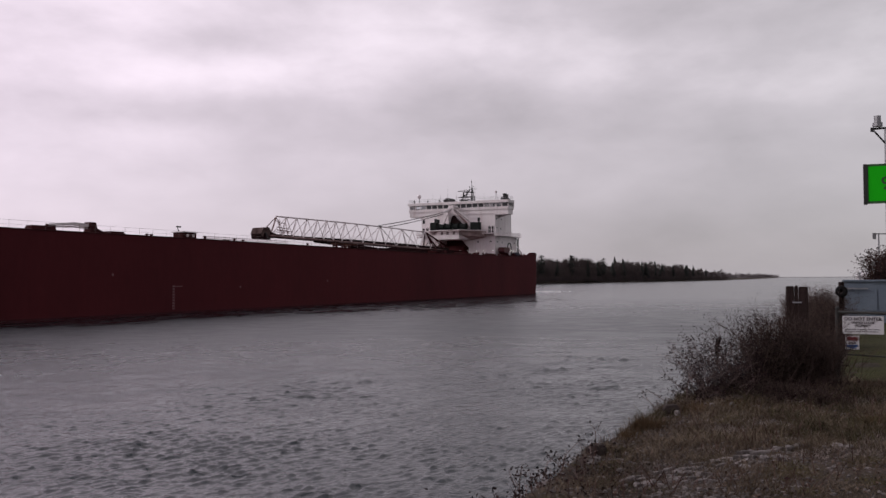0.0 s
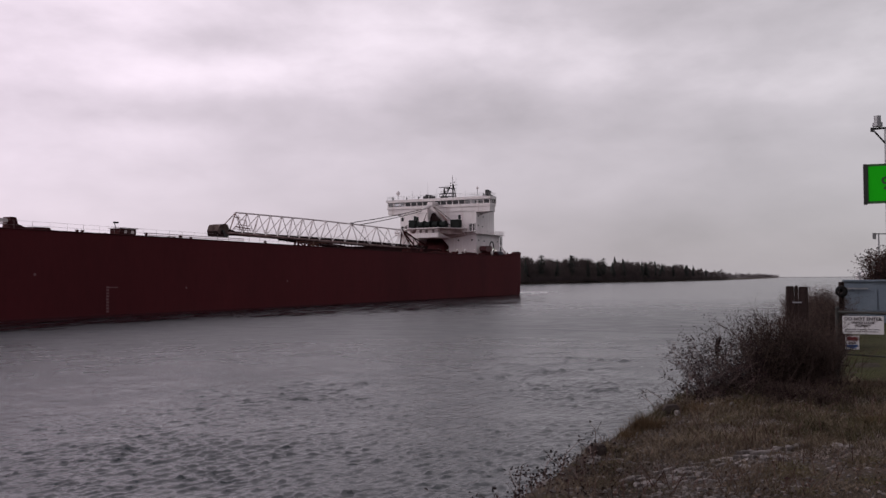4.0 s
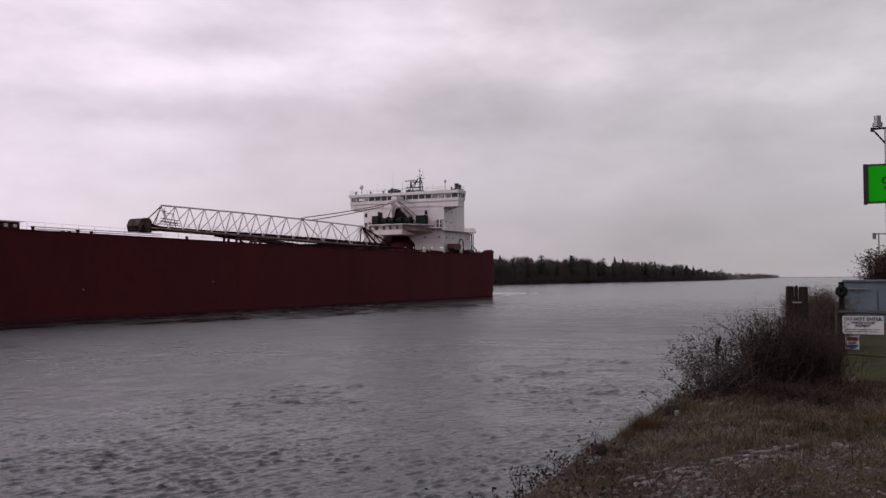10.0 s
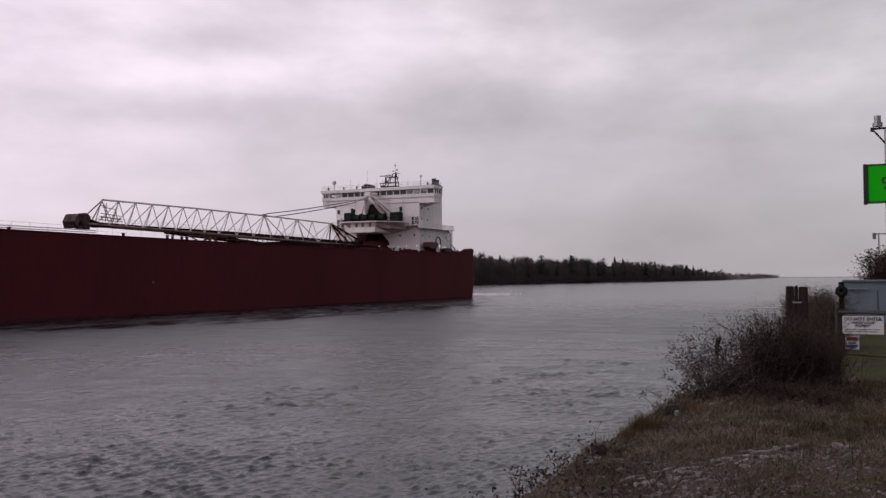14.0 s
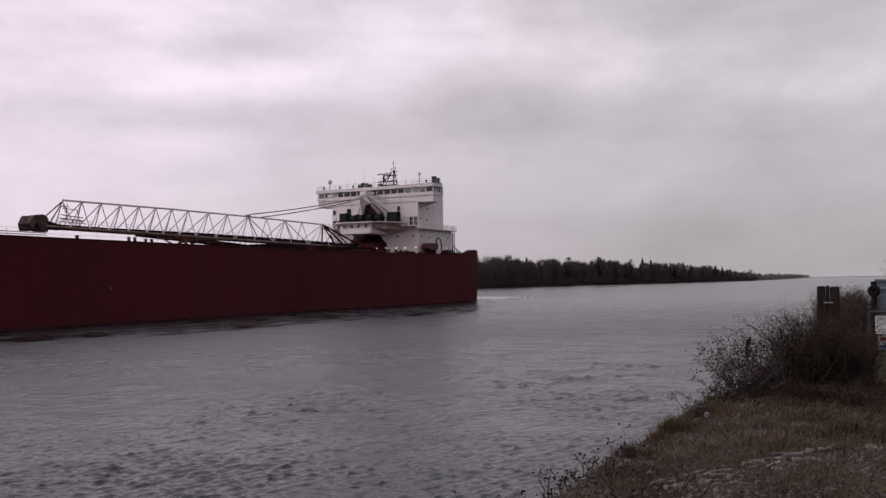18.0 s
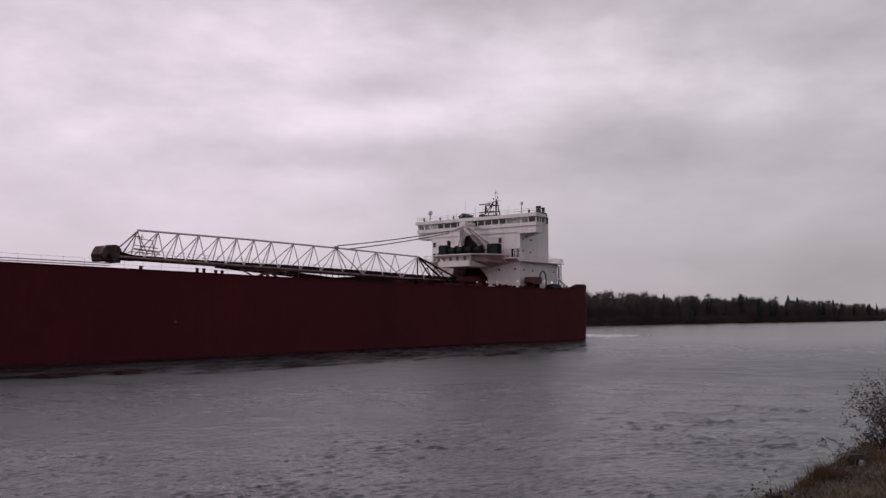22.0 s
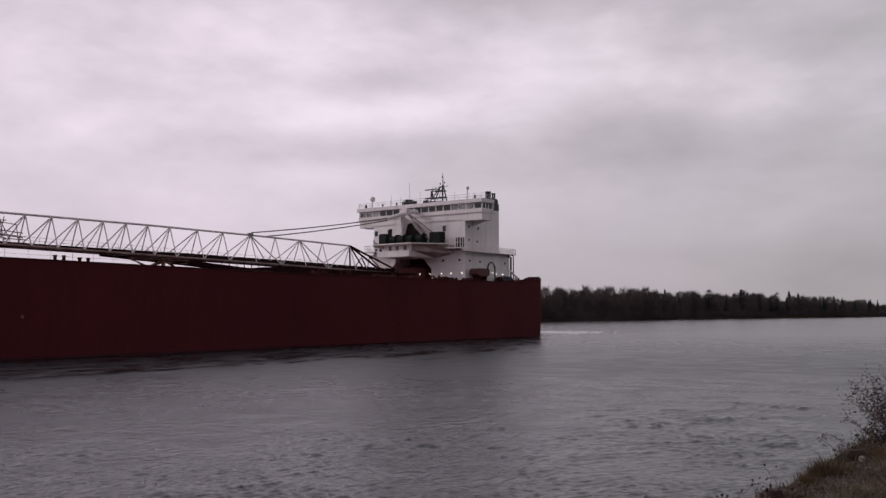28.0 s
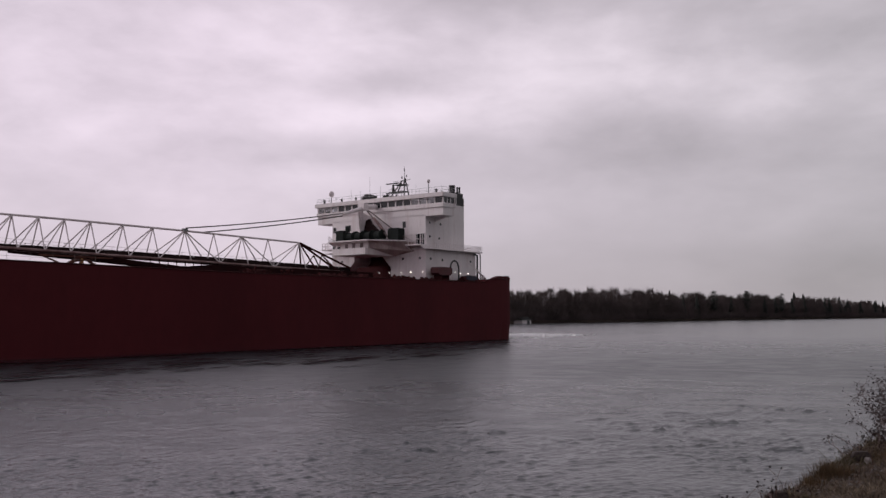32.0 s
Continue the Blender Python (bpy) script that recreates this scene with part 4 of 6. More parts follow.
    for y, x, w, h in ((-4.6, 20.6, 0.9, 1.0), (-3.2, 20.2, 0.5, 1.3), (0.6, 20.4, 0.6, 0.8), (-1.6, 20.8, 0.4, 0.9), (1.6, 19.6, 0.7, 0.7)):
        part("roof_locker", Mesh().box(x - 0.4, x + 0.4, y - w / 2, y + w / 2, 27.2, 27.2 + h, 0.06), BLACK, ship, "dark locker on the pilothouse roof")
    for y, x, s in ((-4.0, 20.5, 0.8), (-2.2, 20.8, 0.45), (0.4, 19.5, 0.5), (13.4, 21.0, 0.35), (-14.4, 21.5, 0.35), (-10.2, 21, 0.3), (-6.4, 21, 0.3)):
        part("roof_vent", Mesh().tube((x, y, 27.2), (x, y, 27.5 + s), s * 0.5, s * 0.5, 10).tube((x, y, 27.5 + s), (x, y, 27.8 + s), s * 0.8, s * 0.5, 10), BLACK, ship, "dark roof ventilator")


def boom(ship):
    tops = [107.0, 103.5, 99.9, 96.1, 92.3, 88.7, 85.1, 81.3, 76.3, 71.4, 65.8, 60.4, 54.8, 49.3, 42.2]
    zt = lambda x: float(np.interp(x, [42.2, 65.8, 85.0, 107.0], [17.45, 17.8, 17.95, 17.9]))
    zb = lambda x: float(np.interp(x, [32, 46, 59, 78, 93, 112], [12.7, 12.85, 13.05, 13.3, 13.5, 13.75]))
    Y, B = 0.1, 1.7
    truss = part("unloading_boom", Mesh().path([(x, Y, zt(x)) for x in tops], 0.155, 8), BOOM_WHITE, ship, "white tubular truss boom for unloading")
    for s in (1, -1):
        part("bottom_chord", Mesh().path([(x, Y + s * B, zb(x)) for x in (111, 100, 84, 65, 46, 33)], 0.17, 8), CHORD_RED, truss, "rust-stained bottom chord")
        foot = lambda x: (x, Y + s * B, zb(x))
        for i, x in enumerate(tops):
            ends = [x]
            if x > 65 and i:
                ends.append(tops[i - 1])
            if x in (65.8, 54.8):
                ends.append(tops[i + 1])
            if x in (54.8, 42.2):
                ends.append(tops[i - 1])
            for e in ends:
                part("brace", Mesh().tube((x, Y, zt(x)), foot(e), 0.09, 0.09, 6), BOOM_WHITE, truss)
        part("gallery_side", Mesh().side([(x, zb(x) + float(np.interp(x, [59, 80, 100], [0.85, 0.7, 0.42]))) for x in (110.5, 100, 80, 59, 46, 31)] + [(x, zb(x) + 0.2) for x in (31, 46, 59, 78, 93, 110.5)], Y + s * 1.42 - 0.04, Y + s * 1.42 + 0.04), BELT, truss, "black side of the conveyor gallery")
    part("conveyor_belt", Mesh().side([(x, zb(x) + float(np.interp(x, [59, 80, 100], [0.75, 0.6, 0.34]))) for x in (110.5, 100, 80, 59, 46, 31)] + [(x, zb(x) + 0.1) for x in (31, 46, 59, 78, 93, 110.5)], Y - 1.3, Y + 1.3), BELT, truss, "black conveyor belt along the boom")
    for x in np.arange(34, 110, 2.6):
        part("idler", Mesh().box(x - 0.09, x + 0.09, Y + 1.47, Y + 1.53, zb(x) + 0.62, zb(x) + 0.8), BOOM_WHITE, truss)
    part("walkway_rail", rail(Mesh(), [(110, Y - 1.7, zb(110) + 0.5), (84, Y - 1.7, zb(84) + 0.5), (46, Y - 1.7, zb(46) + 0.5)], 1.0, 2.4, 0.03), BOOM_WHITE, truss)
    # head with its hood and ladder frame
    hood = part("head_hood", Mesh().side([(113.45, 14.05), (113.1, 14.85), (112.75, 15.25), (111.3, 15.4), (110.7, 15.2), (110.35, 14.7), (110.3, 13.6), (111.3, 13.4), (111.55, 13.85), (111.85, 14.2), (112.3, 14.25), (112.6, 13.9), (112.8, 13.4), (113.25, 13.6)], Y - 1.3, Y + 1.3), HOOD, truss,
                "weathered grey-brown hood over the boom's head")
    part("chute_flap", Mesh().side([(113.55, 14.0), (113.1, 14.3), (112.7, 13.6), (112.85, 13.0), (113.1, 13.25), (113.3, 12.95)], Y - 1.15, Y + 1.2), BELT, hood, "ragged black rubber flap of the chute")
    part("hood_lip", Mesh().path([(113.1, Y + 1.32, 14.85), (112.75, Y + 1.32, 15.25), (111.3, Y + 1.32, 15.4), (110.7, Y + 1.32, 15.2)], 0.06, 5), CHORD, hood)
    for q in range(4):
        part("hood_cleat", Mesh().box(110.9 + q * 0.5, 111.02 + q * 0.5, Y + 1.3, Y + 1.36, 14.5, 15.2), HOOD, hood)
    part("chute_mouth", Mesh().side([(112.3, 14.3), (111.8, 14.3), (111.3, 13.5), (110.4, 13.3), (110.6, 12.9), (111.6, 13.1)], Y - 1.0, Y + 1.34), BLACK, hood, "black mouth of the chute")
    part("head_frame", Mesh().side([(110.6, 14.5), (110.4, 13.5), (106.9, 13.4), (104.9, 13.6), (106.4, 14.0), (108.6, 14.1)], Y - 1.5, Y + 1.5), MAROON, truss)
    part("head_pylon", Mesh().path([(106.8, Y, 17.9), (110.1, Y + 1.3, 14.4)], 0.1, 6).path([(106.8, Y, 17.9), (110.1, Y - 1.3, 14.4)], 0.1, 6)
         .path([(107.6, Y + 0.9, 16.6), (105.3, Y + 1.2, 16.4), (105.1, Y + 1.6, 13.9)], 0.07, 5)
         .path([(108.9, Y + 1.5, 15.1), (104.2, Y + 1.5, 14.85)], 0.05, 5).path([(109.3, Y + 1.5, 14.6), (104.2, Y + 1.5, 14.45)], 0.05, 5).path([(107.2, Y + 0.6, 17.2), (106.2, Y + 1.5, 14.2)], 0.06, 5)
         .path([(106.4, Y + 0.3, 17.4), (107.6, Y + 1.5, 14.2)], 0.06, 5).path([(106.2, Y + 0.5, 16.9), (107.8, Y + 0.5, 16.9)], 0.06, 5)
         .path([(108.1, Y + 1, 15.6), (104.5, Y + 1.4, 15.3)], 0.07, 5).path([(108.3, Y + 1.2, 15.0), (104.5, Y + 1.5, 14.7)], 0.07, 5), CHORD_RED, truss, "rust-streaked ladder frame at the boom's head")
    # struts at the foot
    for s in (1, -1):
        part("foot_strut", Mesh().tube((42.2, Y, 17.45), (31.5, Y + s * 1.9, 13.4), 0.2, 0.2, 6), DARK_RED, truss, "dark red strut at the boom's foot")
        part("foot_strut", Mesh().tube((42.2, Y, 17.45), (40.0, Y + s * 1.8, 12.9), 0.16, 0.16, 6), DARK_RED, truss)
        part("foot_strut", Mesh().tube((37.8, Y + s, 15.5), (34.8, Y + s * 1.9, 12.8), 0.12, 0.12, 6), DARK_RED, truss)
        part("foot_strut", Mesh().tube((37.8, Y + s, 15.5), (39.5, Y + s * 1.9, 12.8), 0.1, 0.1, 6), DARK_RED, truss)
    part("cable_saddle", Mesh().box(65.3, 66.3, Y - 0.3, Y + 0.3, 17.75, 18.15, 0.1), STEEL, truss)
    for x1, z1, y1, z0 in ((66.2, 18.15, 0.9, 23.5), (62.6, 17.8, 0.1, 23.05)):
        pts = []
        for k in range(9):
            f = k / 8
            pts.append((31.8 + (x1 - 31.8) * f, 0.3 + (y1 - 0.3) * f, z0 + (z1 - z0) * f - 0.25 * 4 * f * (1 - f)))
        part("hoist_cable", Mesh().path(pts, 0.10, 5), CABLE, truss, "steel hoisting cable")
    part("cable_block", Mesh().tube((31.6, 0.2, 23.4), (26.3, 0, 24.9), 0.3, 0.45, 8), BOOM_WHITE, truss, "white hoisting block and tackle")
    # belly strut and rest
    for y in (Y - 1.3, Y + 1.0):
        belly = part("belly_strut", Mesh().side([(92, 13.45), (92, 13.05), (80, 12.45), (68, 11.75), (60, 11.3), (60, 11.75), (68, 12.35), (80, 13.1)], y, y + 0.3), MAROON, truss, "dark red inclined strut under the boom")
    for x in np.arange(61, 91, 2.2):
        zs = float(np.interp(x, [60, 68, 80, 92], [11.5, 12.05, 12.8, 13.25]))
        part("strut_rung", Mesh().tube((x, Y - 1.15, zs), (x, Y + 1.15, zs), 0.09, 0.09, 5), MAROON, belly)
    for x in np.arange(50, 74, 1.5):
        part("belt_roller_post", Mesh().tube((x, Y + 1.45, 11.2), (x + 0.25, Y + 1.45, zb(x)), 0.07, 0.07, 5), DARK_RED, truss)
    rest = part("boom_rest", Mesh().path([(87.2, Y + 1.6, 10.9), (83.6, Y + 1.6, 12.9), (79.6, Y + 1.6, 10.9)], 0.2, 6).path([(89.4, Y + 1.6, 12.9), (86, Y + 1.6, 11.7), (80, Y + 1.6, 11.6)], 0.13, 6)
                .path([(88, Y + 1.6, 11.2), (84, Y + 1.6, 12.3), (80.5, Y + 1.6, 12.9)], 0.12, 6).box(79, 89, Y + 1.3, Y + 1.9, 12.75, 12.95), RUSTY, ship, "rusty red-brown trestle on which the boom rests")
    part("rest_post", Mesh().box(83.2, 83.6, Y + 1.3, Y + 1.7, 10.8, 12.7), YELLOW, rest, "faded rusty yellow post of the boom rest")
    part("belt_trunk", Mesh().box(27, 47, -3.4, 4.0, 10.8, 12.7, 0.2).box(47, 63, -2.6, 3.4, 10.8, 12.62, 0.15).box(63, 70, -2.6, 3.4, 10.8, 12.2, 0.15), MAROON, ship, "dark red housing at the boom's foot")


def deck_gear(ship):
    # deck rail along both sides
    for s in (1, -1):
        for x0 in range(90, 282, 8):
            pts = [(x0, s * 15.6, sheer(x0)), (x0 + 8, s * 15.6, sheer(x0 + 8))]
            part("deck_rail", rail(Mesh(), pts, 1.1, 2.6, 0.017, (1.0, 0.5)), CHORD, ship)
    for z in (11.75, 12.05):
        part("deck_pipe", Mesh().path([(119, 12, z), (142, 12, z + 0.05)], 0.07, 6), BOOM_WHITE, ship, "long white deck pipe")
    # hatch crane at rest
    cr = part("deck_crane", Mesh().side([(164.2, 10.9), (164.6, 11.8), (165.7, 12.2), (165.9, 13.0), (166.7, 13.05), (166.9, 10.9)], 12.8, 14.2), DARK_RED, ship, "deck crane with dark base and white jib at rest")
    jib = part("jib", Mesh().side([(166.8, 12.35), (166.8, 12.8), (169.2, 12.9), (173.4, 12.5), (173.4, 12.2), (169.2, 12.5)], 13.2, 13.8), BOOM_WHITE, cr, "white crane jib")
    part("jib_rail", Mesh().path([(166.5, 13.5, 12.15), (169.4, 13.5, 12.3), (172.8, 13.5, 12.1)], 0.1, 6), BOOM_WHITE, jib)
    for k in range(7):
        x = 166.8 + k * 0.95
        part("jib_lacing", Mesh().tube((x, 13.5, 12.2), (x + 0.5, 13.5, 12.62), 0.05, 0.05, 5), BOOM_WHITE, jib)
    part("jib_rest", Mesh().box(173.6, 176.2, 12.6, 14.2, 10.9, 12.2, 0.2), DARK_RED, cr)
    part("crane_head", Mesh().box(172.2, 173.6, 13.1, 13.9, 11.4, 12.45, 0.15), DARK_RED, cr)
    hut = part("deck_hut", Mesh().box(145.9, 149.0, 12.2, 14.2, 10.9, 12.4, 0.06), DARK_RED, ship, "small dark red deck hut with white roof edge")
    part("roof_edge", Mesh().box(145.7, 149.2, 12.0, 14.4, 12.4, 12.52), BOOM_WHITE, hut)
    for x in (146.4, 147.7):
        part("pane", Mesh().box(x, x + 0.5, 14.2, 14.24, 11.75, 12.15), BOOM_WHITE, hut, "pale hut window")
    part("floodlight", Mesh().tube((148.6, 13, 12.4), (148.9, 13, 13.3), 0.06, 0.06, 5).box(148.3, 149.0, 12.8, 13.2, 13.2, 13.42), BLACK, hut)
    part("hatch_winch", Mesh().box(160.5, 163.3, 12, 14.2, 10.9, 11.95, 0.2), DARK_RED, ship, "dark red hatch winch cover")
    for x, h in ((156.6, 0.45), (155.7, 0.45), (144.1, 0.6), (139.4, 0.2), (138.4, 0.2), (137.0, 0.45), (134.7, 0.35), (158.6, 0.2), (116.1, 0.35), (107.4, 0.45), (106.3, 0.45), (104.3, 0.3), (103.2, 0.3), (151.8, 0.2)):
        v = part("deck_vent", Mesh().tube((x, 14.3, 10.9), (x, 14.3, 11.25 + h), 0.2, 0.2, 8), DARK_RED, ship, "dark red deck ventilator")
        part("vent_cap", Mesh().tube((x, 14.3, 11.25 + h), (x, 14.3, 11.4 + h), 0.3, 0.22, 8), DARK_RED, v)


ship = freighter()


# ---- the wake ----
def wake():
    rng = random.Random(4)
    m = Mesh()
    for i in range(24000):
        d = rng.random() ** 1.8 * 46
        x = 0.5 - d
        y = rng.gauss(-1.5, 4.2 + d * 0.03)
        if abs(y) > 15.5:
            continue
        k = math.exp(-d / 11)
        crest = 1.1 + 1.0 * math.exp(-d / 4)
        w, l = rng.uniform(0.2, 0.8), rng.uniform(0.4, 1.8)
        h = rng.uniform(0.05, 0.16) + crest * k * rng.random() ** 1.5
        if rng.random() > 0.06 + k:
            continue
        n = 7
        ring = [(x + l * math.cos(q * 6.283 / n) * rng.uniform(0.6, 1.1), y + w * math.sin(q * 6.283 / n) * rng.uniform(0.6, 1.1)) for q in range(n)]
        m.prism(ring, -0.05, h, [(x + (a - x) * 0.45, y + (b - y) * 0.45) for a, b in ring])
    return single("wake", m, FOAM, "white churned foam of the ship's wake on the water", "wake", kind="stuff")


def hull_slick():
    """Smooth, irregular streaks of water in the lee of the hull, which mirror its dark side."""
    rng = random.Random(12)
    m = Mesh()

    def streak(x, off, l, w, z):
        n = 9
        ring = [(x + l * math.cos(q * 6.283 / n) * rng.uniform(0.6, 1.15), 16 + off + w * math.sin(q * 6.283 / n) * rng.uniform(0.4, 1.2) + 0.05 * l * math.cos(q * 6.283 / n)) for q in range(n)]
        m.add([(a, b, z) for a, b in ring], [tuple(range(n))])

    for i in range(3000):
        x = rng.uniform(4, 250)
        edge = float(np.interp(x, [0, 60, 100, 150, 200, 250], [18, 27, 29, 20, 11, 8])) + 2.5 * math.sin(x * 0.11) + 1.5 * math.sin(x * 0.31 + 1)
        l, w = rng.uniform(0.8, 4.5), rng.uniform(0.15, 0.55)
        k = rng.random()
        # the run aft is nearly clear of streaks, but for the thin line at the plates
        if k >= 0.55 and rng.random() > float(np.interp(x, [20, 70, 100], [0.05, 0.4, 1.0])):
            continue
        if k < 0.55:
            # the dark water close under the plates
            off, l, w = 0.1 + abs(rng.gauss(0, (0.8 + edge * 0.16) * float(np.interp(x, [0, 60, 110, 160], [0.05, 0.15, 0.45, 0.95])))), l * 2, w * float(np.interp(x, [20, 60, 110], [0.5, 0.9, 1.5]))
        elif k < 0.86:
            # scattered streaks between
            off, l, w = rng.uniform(3, edge), l * 1.2, w * 0.9
        else:
            # the crest of the wash that runs out from the side
            off = edge + rng.gauss(0, 2.6)
        streak(x, off, l, w, 0.085 + 0.000004 * i)
    # the line that the stern leaves behind
    for i in range(60):
        d = 40 + rng.random() * 200
        streak(2 - d, rng.gauss(-6 + 0.02 * d, 0.7), rng.uniform(1.5, 6), rng.uniform(0.1, 0.3), 0.07 + 0.000004 * i)
    return single("hull_slick", m, SLICK, "smooth dark streaks of water along the ship's side", "water", kind="stuff")


foam = wake()
slick = hull_slick()


# ---- far shore woods ----
def spruce(rng, h, n=240):
    """Corners of the drooping sprays of a conifer that stands at the origin."""
    k = rng.random(n) ** 0.8
    z = h * (0.08 + 0.92 * k)
    reach = (h * 0.17) * (1 - k) * rng.uniform(0.6, 1.15, n) + 0.15
    a = rng.uniform(0, 2 * np.pi, n)
    base = np.stack([0 * z, 0 * z, z + 0.04 * h], 1)
    tip = np.stack([np.cos(a) * reach, np.sin(a) * reach, z - 0.10 * reach - 0.25], 1)
    w = np.stack([-np.sin(a), np.cos(a), 0 * a], 1) * (0.22 + 0.35 * reach)[:, None]
    up = np.stack([0 * z, 0 * z, 0.05 * h * (1 - 0.5 * k)], 1)
    t1 = np.stack([base, tip + w, tip - w], 1)
    t2 = np.stack([base + up, tip + w * 0.4, tip - w * 0.4], 1)
    return np.concatenate([t1, t2]).reshape(-1, 3)


def pine_tree(rng, h, n=700):
    """Corners of an old pine: a bare foot, wide uneven limbs, a rounded broken top."""
    k = rng.uniform(0.3, 1.0, n)
    pads = rng.uniform(0.35, 0.97, 26)
    k = pads[rng.integers(0, 26, n)] + rng.normal(0, 0.03, n)
    a = rng.uniform(0, 2 * np.pi, n)
    reach = h * 0.19 * np.sqrt(np.clip(1 - ((k - 0.68) / 0.36) ** 2, 0.03, 1)) * rng.uniform(0.2, 1.0, n) * (0.8 + 0.3 * np.sin(a * 2 + k * 40))
    p = np.stack([np.cos(a) * reach, np.sin(a) * reach, k * h + 0.06 * reach], 1)
    d = rng.normal(0, 1, (n, 3, 3)) * [0.55, 0.55, 0.28]
    return (p[:, None, :] + d).reshape(-1, 3)


def bare_tree(rng, h, n=760):
    """Corners of the limbs and fine twigs of a leafless tree."""
    tri = []
    for i in range(9):
        a, z0 = rng.uniform(0, 6.28), h * rng.uniform(0.2, 0.6)
        end = np.array([np.cos(a) * h * rng.uniform(0.04, 0.13), np.sin(a) * h * rng.uniform(0.04, 0.13), min(h, z0 + h * rng.uniform(0.3, 0.55))])
        w = np.array([-np.sin(a), np.cos(a), 0]) * 0.12
        s = np.array([0, 0, z0])
        tri += [[s + w, s - w, end], [s + [0, 0, 0.25], s - [0, 0, 0.25], end]]
    k = rng.random(n)
    z = h * (0.18 + 0.72 * k)
    prof = np.sin(np.pi * np.clip(0.15 + 0.75 * k, 0, 1)) * h * 0.22
    a = rng.uniform(0, 2 * np.pi, n)
    r = prof * np.sqrt(rng.random(n))
    p = np.stack([np.cos(a) * r, np.sin(a) * r, z], 1)
    lean = np.stack([np.cos(a), np.sin(a), rng.uniform(1.3, 4.5, n)], 1)
    lean /= np.linalg.norm(lean, axis=1)[:, None]
    L = rng.uniform(0.8, 3.0, n)[:, None] * h / 15
    b = rng.uniform(0, 2 * np.pi, n)
    w = np.stack([np.cos(b), np.sin(b), 0 * b], 1) * rng.uniform(0.035, 0.10, n)[:, None]
    t = np.stack([p - w, p + w, p + lean * L], 1)
    return np.concatenate([np.array(tri).reshape(-1, 3), t.reshape(-1, 3)])


def trunk_mesh(h):
    return Mesh().tube((0, 0, -0.5), (0, 0, h * 0.55), h * 0.014, h * 0.009, 6).tube((0, 0, h * 0.55), (0, 0, h * 0.97), h * 0.009, 0.03, 5)


def woods():
    rng = np.random.default_rng(11)
    conifer = [spruce(rng, 1.0 * h) / h for h in (14, 16, 18, 15)]
    bare = [bare_tree(rng, h, 1150) / h for h in (14, 16, 15, 17, 13)]
    scrub = [bare_tree(rng, h, 170) / h for h in (8, 9, 10, 11)]
    parts = {"bare": [], "fir": [], "hazed": []}

    def stand(l, c, h, kind, squash=1.0):
        src = (conifer if kind == "fir" else scrub if kind == "hazed" or h < 6 else bare)[rng.integers(4)]
        a = rng.uniform(0, 6.28)
        v = src * [h * squash, h * squash, h]
        v = np.stack([v[:, 0] * np.cos(a) - v[:, 1] * np.sin(a), v[:, 0] * np.sin(a) + v[:, 1] * np.cos(a), v[:, 2]], 1)
        p = river(l, c)
        parts[kind].append(v + [p.x, p.y, 0.6])

    def height(l):
        return float(np.interp(l, [300, 420, 520, 700, 900, 1060, 1130, 1200, 1300], [17.5, 18, 19.5, 20, 20, 18.5, 16.5, 13.5, 11])) * (1 + 0.07 * math.sin(l / 17.0) + 0.06 * math.sin(l / 7.3 + 1))

    # rows of the wood from the water's edge inland
    for row, depth, gap in ((0, 5, 6.0), (1, 11, 6.0), (2, 19, 7.0), (3, 30, 9.0), (4, 45, 12.0)):
        l = -120.0
        while l < 1330:
            fir = rng.random() < float(np.interp(l, [400, 560, 720, 900, 1300], [0.0, 0.0, 0.05, 0.13, 0.16]))
            h = height(l) * rng.uniform(0.62, 1.08) * (0.62 if row == 0 and not fir else 1.0)
            stand(l + rng.uniform(-2, 2), float(far_edge(l)) - depth - rng.uniform(0, 5), h, "fir" if fir else "bare", rng.uniform(1.3, 1.8) if fir else rng.uniform(0.8, 1.25))
            l += gap * (1.0 if l > 300 else 1.8) * (1 + max(0, l - 700) / 900)
    # the point beyond, thinner and farther, with its haze put into a paler colour
    for i in range(380):
        l = 1180 + 2320 * rng.random() ** 1.7
        stand(l, float(far_edge(l)) - rng.uniform(4, 40), rng.uniform(5, 11.5), "hazed", rng.uniform(1.2, 2.2))
    # low scrub at the water's edge
    for i in range(1100):
        l = rng.uniform(330, 1300)
        stand(l, float(far_edge(l)) - rng.uniform(1, 6), rng.uniform(2.5, 5.9), "bare", 2.2)
    # undergrowth between the trunks
    for i in range(900):
        l = rng.uniform(250, 1250)
        stand(l, float(far_edge(l)) - rng.uniform(10, 55), rng.uniform(4.0, 5.9), "bare", 2.4)
    single("woods", tri_mesh("bare_woods", np.concatenate(parts["bare"]), BARK), BARK, "leafless grey-brown woods along the far shore", "woods", kind="stuff")
    single("alder_scrub", tri_mesh("alder_scrub", np.concatenate(parts["hazed"]), HAZED_SCRUB), HAZED_SCRUB, "leafless scrub on the distant point, paled by haze put into its colour", "woods", kind="stuff")
    single("conifer_woods", tri_mesh("conifer_woods", np.concatenate(parts["fir"]), NEEDLES), NEEDLES, "dark spruce and fir trees in the far woods", "woods", kind="stuff")


woods()


